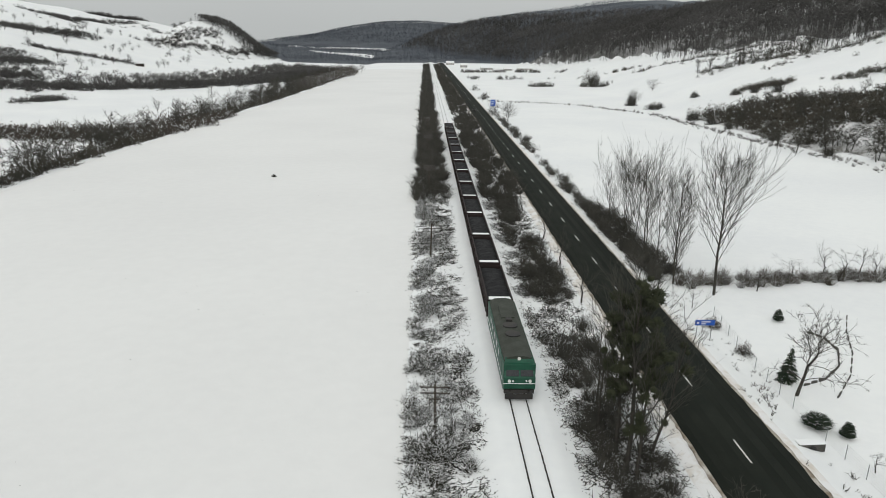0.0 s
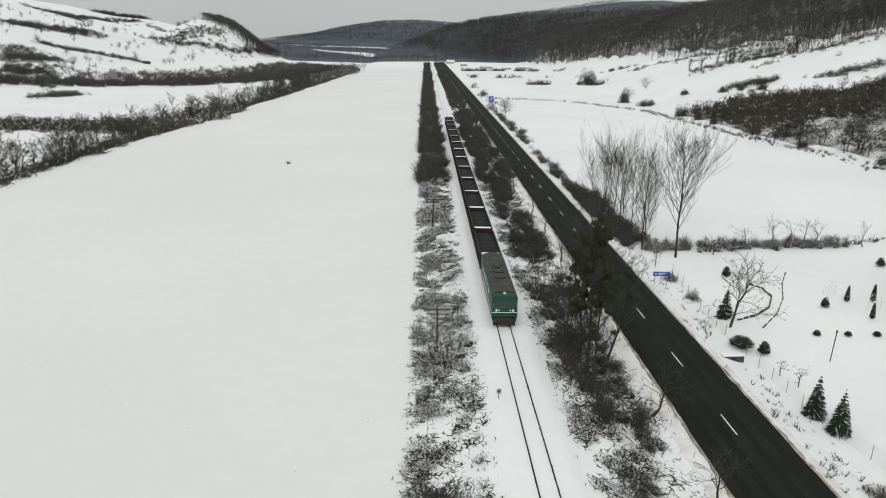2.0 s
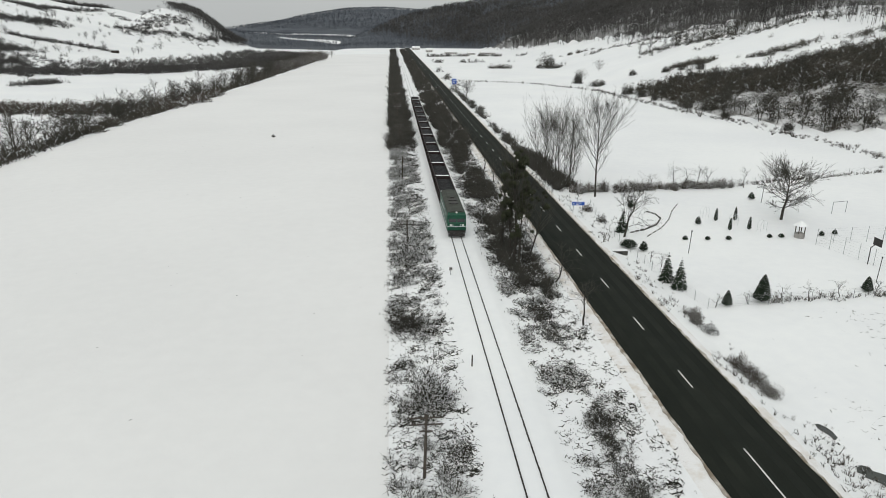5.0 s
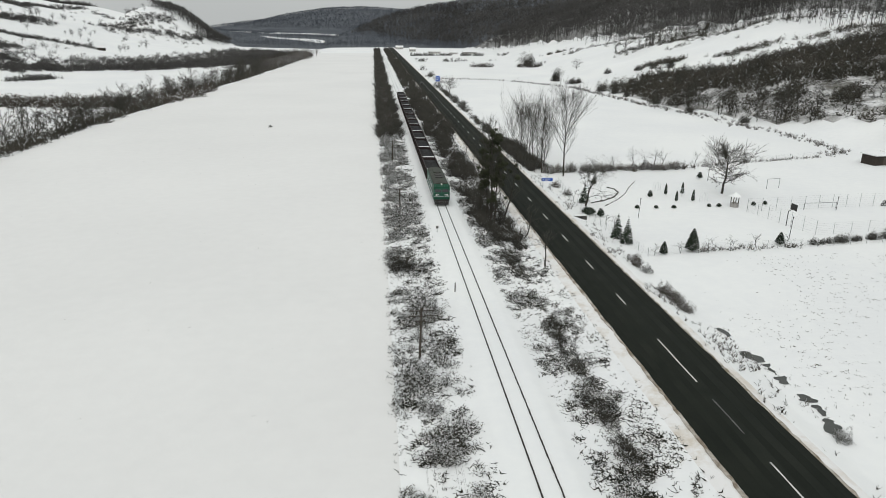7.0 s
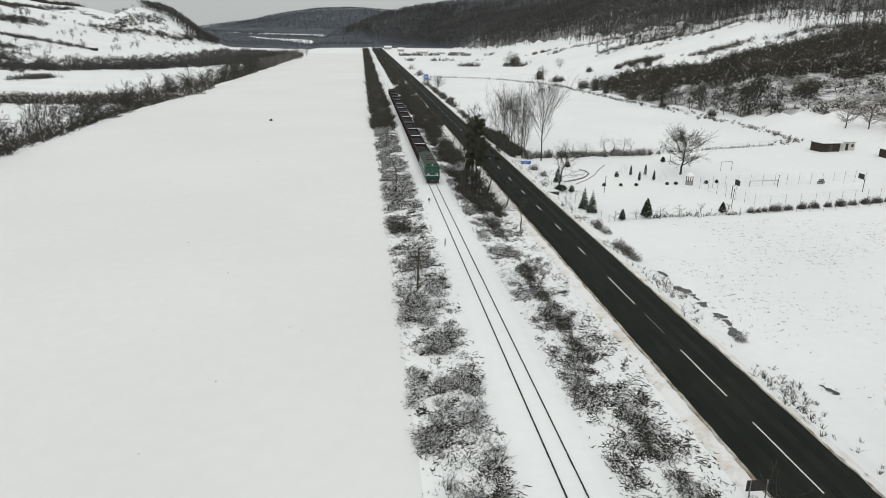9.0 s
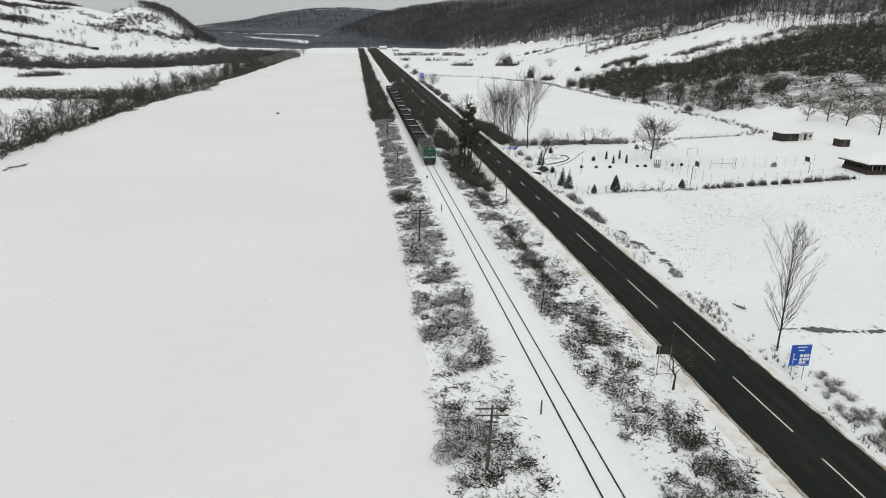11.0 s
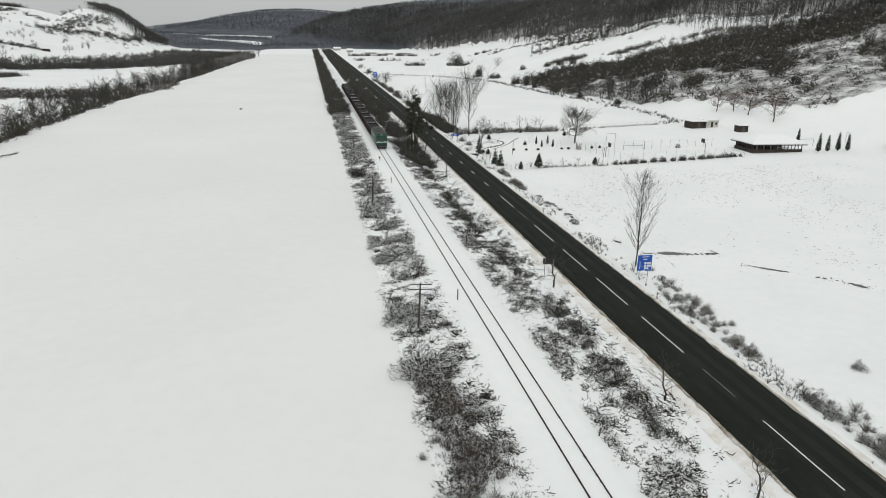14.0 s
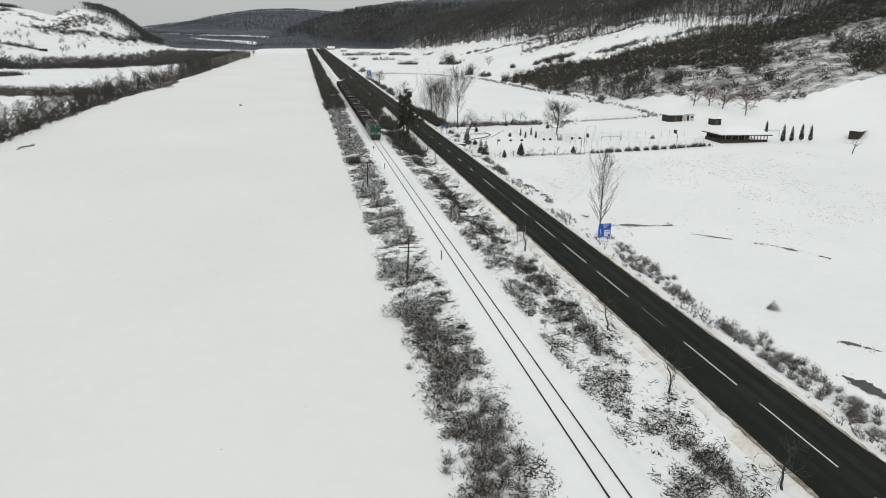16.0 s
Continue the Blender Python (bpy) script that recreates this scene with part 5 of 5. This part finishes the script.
hoop = thing("basketball_hoop", "dark basketball backboard on a bent steel pole", "basketball hoop", pose(59.0, 33.0, Z(59, 33), 0, 0, 0))
part("pole", rods(((0, 0, -0.2), (0, 0, 2.6), 0.07), ((0, 0, 2.6), (0.9, 0, 3.2), 0.06)), M_DARKSTEEL, hoop)
part("backboard", boxes((0.88, 0.94, -0.9, 0.9, 2.8, 3.9), bevel=0.01), M_DARKSTEEL, hoop)
bm = bmesh.new()
for k in range(12):
    a, b = k * math.pi / 6, (k + 1) * math.pi / 6
    rod(bm, (1.2 + 0.23 * math.cos(a), 0.23 * math.sin(a), 3.05), (1.2 + 0.23 * math.cos(b), 0.23 * math.sin(b), 3.05), 0.012, 5)
part("ring", bm, M_STEEL, hoop)
far_hoop = copy_thing(hoop, pose(90.9, 37.5, Z(90.9, 37.5), 0, 0, 180))
for x, y, h in ((54.9, 25.3, 3.5), (34.8, 39.3, 3.4), (62.5, 70, 3.4), (75, 43, 2.4)):
    ob = thing("lamp_post", "slim dark lamp post in the snowy garden", "lamp post", pose(x, y, Z(x, y), 0, 2, 0), "garden lamp posts")
    part("pole", rods(((0, 0, -0.2), (0, 0, h), 0.05)), M_DARKSTEEL, ob)
    part("lamp_head", rods(((0, 0, h), (0, 0, h + 0.22), 0.1)), M_GLASS, ob)


def frame_goal(x, y, w, h, turn, label, category, name):
    ob = thing(name, label, category, pose(x, y, Z(x, y), 0, 0, turn))
    for s in (-1, 1):
        part("upright", rods(((s * w / 2, 0, -0.1), (s * w / 2, 0, h), 0.05)), M_STEEL, ob)
    part("crossbar", rods(((-w / 2, 0, h), (w / 2, 0, h), 0.05)), M_STEEL, ob)


for x, y in ((46.6, 60.2), (49.3, 54.6), (52.2, 50.4)):
    ob = thing("garden_arch", "white metal garden arch among the cypresses", "garden arch", pose(x, y, Z(x, y), 0, 0, 20), "garden arches")
    for dy in (-0.35, 0.35):
        hoop_bm = bmesh.new()
        arc = [(-0.7, dy, -0.1), (-0.7, dy, 1.4)] + [(-0.7 * math.cos(a), dy, 1.4 + 0.6 * math.sin(a)) for a in np.linspace(0.3, math.pi - 0.3, 7)] + [(0.7, dy, 1.4), (0.7, dy, -0.1)]
        for p, q in zip(arc, arc[1:]):
            rod(hoop_bm, p, q, 0.03, 6)
        part("hoop", hoop_bm, M_WHITE, ob)
    for sx in (-0.7, 0.7):
        for zz in (0.4, 0.8, 1.2):
            part("rung", rods(((sx, -0.35, zz), (sx, 0.35, zz), 0.02), sides=6), M_WHITE, ob)
frame_goal(73.3, 62, 3.4, 2.2, 15, "pale steel football goal in the snow", "goal", "football_goal")
frame_goal(142, 44, 3.2, 3.2, 60, "pale steel football goal on the slope", "goal", "football_goal")
frame_goal(72.5, 44.2, 7.0, 1.2, 6, "low steel exercise bar by the court fence", "exercise bar", "exercise_bar")
frame_goal(128, 44, 6.0, 2.2, 10, "white pergola frame behind the pavilion", "pergola", "pergola")

well = thing("garden_well", "round stone garden well with a snow-capped roof", "well", pose(56.7, 46.8, Z(56.7, 46.8)))
part("ring_wall", rods(((0, 0, -0.1), (0, 0, 0.75), 0.8), sides=20), M_CONCRETE, well)
for a in range(4):
    c, s = math.cos(a * math.pi / 2 + 0.78) * 0.7, math.sin(a * math.pi / 2 + 0.78) * 0.7
    part("post", boxes((c - 0.06, c + 0.06, s - 0.06, s + 0.06, 0.7, 2.1)), M_WOOD, well)
bm = bmesh.new()
rod(bm, (0, 0, 2.05), (0, 0, 2.85), 1.15, 12, 0.08)
part("roof", bm, M_SNOW, well, "snow-covered conical roof")

tyres = thing("tyre_frame", "stack of black tyres half buried in snow", "tyres", pose(87.2, 46.0, Z(87.2, 46), 0, 0, 5))
for k in range(5):
    bm = bmesh.new()
    x, z = (k - 1) * 0.62 if k < 3 else (k - 3.5) * 0.62, 0.35 if k < 3 else 0.85
    for j in range(14):
        a, b = j * math.tau / 14, (j + 1) * math.tau / 14
        rod(bm, (x + 0.26 * math.cos(a), 0, z + 0.26 * math.sin(a)), (x + 0.26 * math.cos(b), 0, z + 0.26 * math.sin(b)), 0.09, 6)
    part("tyre", bm, M_TYRE, tyres)

# curved garden walls
for name, pts in (("garden_wall", [(29.7, 51.0), (32.5, 52.0), (35.7, 55.0), (38.0, 59.1), (38.3, 62.7), (37.2, 64.4)]), ("path_edge", [(31.7, 48.3), (35.7, 52.9), (39.3, 58.5), (42.3, 64.7), (45.4, 69.8)])):
    ob = thing(name, "curved dark stone edging dusted with snow in the garden", "garden edging")
    n = 0
    for (x0, y0), (x1, y1) in zip(pts, pts[1:]):
        d = math.hypot(x1 - x0, y1 - y0)
        for k in range(int(d / 0.75)):
            if name == "path_edge" and n % 3 == 2:
                n += 1
                continue
            t = (k + 0.5) / int(d / 0.75)
            x, y = x0 + (x1 - x0) * t, y0 + (y1 - y0) * t
            h = 0.2 if name == "garden_wall" else 0.1
            bm = boxes((-0.36, 0.36, -0.07, 0.07, -0.15, h + 0.05 * (n % 3)), bevel=0.04)
            st = part("stone", bm, M_STONE, ob)
            st.matrix_basis = pose(x, y, Z(x, y), 0, 0, math.degrees(math.atan2(y1 - y0, x1 - x0)) + (n % 5 - 2) * 3)
            n += 1

culvert = thing("culvert_head", "dark concrete culvert head under the snowy entrance", "culvert", pose(24.2, 39.6, Z(24.2, 39.6) - 0.1, 0, 0, 4))
part("head_wall", boxes((-1.2, 1.2, -0.25, 0.0, -0.5, 0.55), bevel=0.03), M_STONE, culvert)
part("coping", boxes((-1.2, 1.2, -0.3, 0.5, 0.55, 0.66), bevel=0.05), M_SNOW, culvert, "snow-covered deck")
part("pipe_mouth", rods(((0, -0.32, 0.05), (0, -0.2, 0.05), 0.38), sides=18), M_TYRE, culvert)

# pavilion with a broad snow-laden hip roof
PX0, PX1, PY0, PY1 = 103.8, 119.6, 34.2, 43.5
PZ = Z(110, 36)
pav = thing("pavilion", "long low dark timber pavilion under a thick snow roof", "pavilion", pose(0, 0, PZ, 0, 0, 0))
part("floor", boxes((PX0, PX1, PY0, PY1, -0.9, 0.15), bevel=0.02), M_STONE, pav)
part("back_wall", boxes((PX0 + 0.3, PX1 - 0.3, PY1 - 0.5, PY1 - 0.3, 0.15, 2.5)), M_WALLDARK, pav)
part("parapet", boxes((PX0 + 0.1, PX1 - 0.1, PY0 + 0.1, PY0 + 0.2, 0.15, 0.95)), M_WALLDARK, pav, "dark board parapet")
part("parapet", boxes((PX0 + 0.1, PX0 + 0.2, PY0 + 0.21, PY1 - 0.1, 0.15, 0.95)), M_WALLDARK, pav, "dark board parapet")
for k in range(15):
    x = PX0 + 0.2 + k * (PX1 - PX0 - 0.4) / 14
    part("post", boxes((x - 0.09, x + 0.09, PY0 + 0.22, PY0 + 0.4, 0.15, 2.5)), M_CONCRETE if k % 2 else M_WOOD, pav)
for k in range(1, 8):
    y = PY0 + 0.3 + k * (PY1 - PY0 - 0.6) / 8
    part("post", boxes((PX0 + 0.22, PX0 + 0.4, y - 0.09, y + 0.09, 0.15, 2.5)), M_WOOD, pav)
bm = bmesh.new()
o = 0.7
lo = [(PX0 - o, PY0 - o), (PX1 + o, PY0 - o), (PX1 + o, PY1 + o), (PX0 - o, PY1 + o)]
ym = (PY0 + PY1) / 2
ridge = [(PX0 + 4.0, ym, 4.7), (PX1 - 4.0, ym, 4.7)]
a = [bm.verts.new((x, y, 2.45)) for x, y in lo]
b = [bm.verts.new((x, y, 2.75)) for x, y in lo]
r = [bm.verts.new(q) for q in ridge]
for i in range(4):
    bm.faces.new((a[i], a[(i + 1) % 4], b[(i + 1) % 4], b[i]))
bm.faces.new(a[::-1])
for q in ((b[0], b[1], r[1], r[0]), (b[1], b[2], r[1]), (b[2], b[3], r[0], r[1]), (b[3], b[0], r[0])):
    bm.faces.new(q)
bmesh.ops.recalc_face_normals(bm, faces=bm.faces)
bmesh.ops.bevel(bm, geom=list(bm.edges), offset=0.1, segments=2, affect="EDGES")
part("roof", bm, M_SNOW, pav, "thick smooth snow on a hip roof")
part("eaves_board", boxes((PX0 - 0.8, PX1 + 0.8, PY0 - 0.86, PY0 - 0.8, 2.2, 2.44)), M_WALLDARK, pav)
part("eaves_board", boxes((PX0 - 0.86, PX0 - 0.8, PY0 - 0.8, PY1 + 0.8, 2.2, 2.44)), M_WALLDARK, pav)


def cabin(x, y, w, d, h, turn, wall_mat, label, name="hut"):
    ob = thing(name, label, "hut", pose(x, y, Z(x, y) + 0.05, 0, 0, turn))
    part("wall", boxes((-w / 2, w / 2, -d / 2, d / 2, -0.7, h), bevel=0.02), wall_mat, ob)
    part("roof", boxes((-w / 2 - 0.4, w / 2 + 0.4, -d / 2 - 0.5, d / 2 + 0.4, h, h + 0.32), bevel=0.1), M_SNOW, ob, "flat roof under thick snow")
    part("door", boxes((-0.45, 0.45, -d / 2 - 0.04, -d / 2 - 0.005, 0, 1.95)), M_WALLDARK if wall_mat is M_PLASTER else M_WOOD, ob)
    part("window", boxes((w / 2 - 1.3, w / 2 - 0.5, -d / 2 - 0.03, -d / 2 - 0.005, 0.95, 1.75)), M_GLASS, ob)


cabin(117.5, 89, 6.0, 4.5, 2.4, 6, M_WALLDARK, "dark flat-roofed wooden hut under snow")
cabin(123.6, 90.5, 5.5, 4.0, 2.5, 6, M_PLASTER, "pale plastered hut under thick snow")
cabin(128.3, 77.5, 3.4, 3.0, 2.2, 0, M_WALLDARK, "small dark brown shed with snowy roof", "shed")
cabin(147, 30, 6.0, 3.0, 1.8, 35, M_WALLDARK, "low dark shed half hidden on the snowy slope", "shed")
cabin(-89.5, 812, 7, 4, 2.6, 10, M_WALLDARK, "dark field shed at the end of the snowfield", "shed")
cabin(-330, 800, 9, 5, 3.0, 20, M_WALLDARK, "dark barn on the snowy hillside", "barn")
for x, y, w, h in ((70, 900, 16, 5), (95, 880, 10, 4), (45, 980, 9, 6), (30, 1100, 12, 6), (120, 905, 20, 4)):
    ob = thing("farm_building", "pale distant farm building with snowy roof", "house", pose(x, y, Z(x, y), 0, 0, 8))
    part("wall", boxes((-w / 2, w / 2, -3, 3, -0.5, h * 0.6), bevel=0.03), M_PLASTER, ob)
    bm = bmesh.new()
    q = [bm.verts.new(p) for p in ((-w / 2 - 0.4, -3.5, h * 0.6 - 0.1), (w / 2 + 0.4, -3.5, h * 0.6 - 0.1), (w / 2 + 0.4, 3.5, h * 0.6 - 0.1), (-w / 2 - 0.4, 3.5, h * 0.6 - 0.1), (-w / 2 - 0.4, 0, h), (w / 2 + 0.4, 0, h))]
    for t in ((0, 1, 5, 4), (2, 3, 4, 5), (1, 2, 5), (3, 0, 4), (3, 2, 1, 0)):
        bm.faces.new([q[i] for i in t])
    bmesh.ops.recalc_face_normals(bm, faces=bm.faces)
    part("roof", bm, M_SNOW, ob, "snow-covered gable roof")
    for k in range(int(w / 3)):
        part("window", boxes((-w / 2 + 1 + 3 * k, -w / 2 + 2 + 3 * k, -3.03, -3.002, 1.0, 2.1)), M_GLASS, ob)
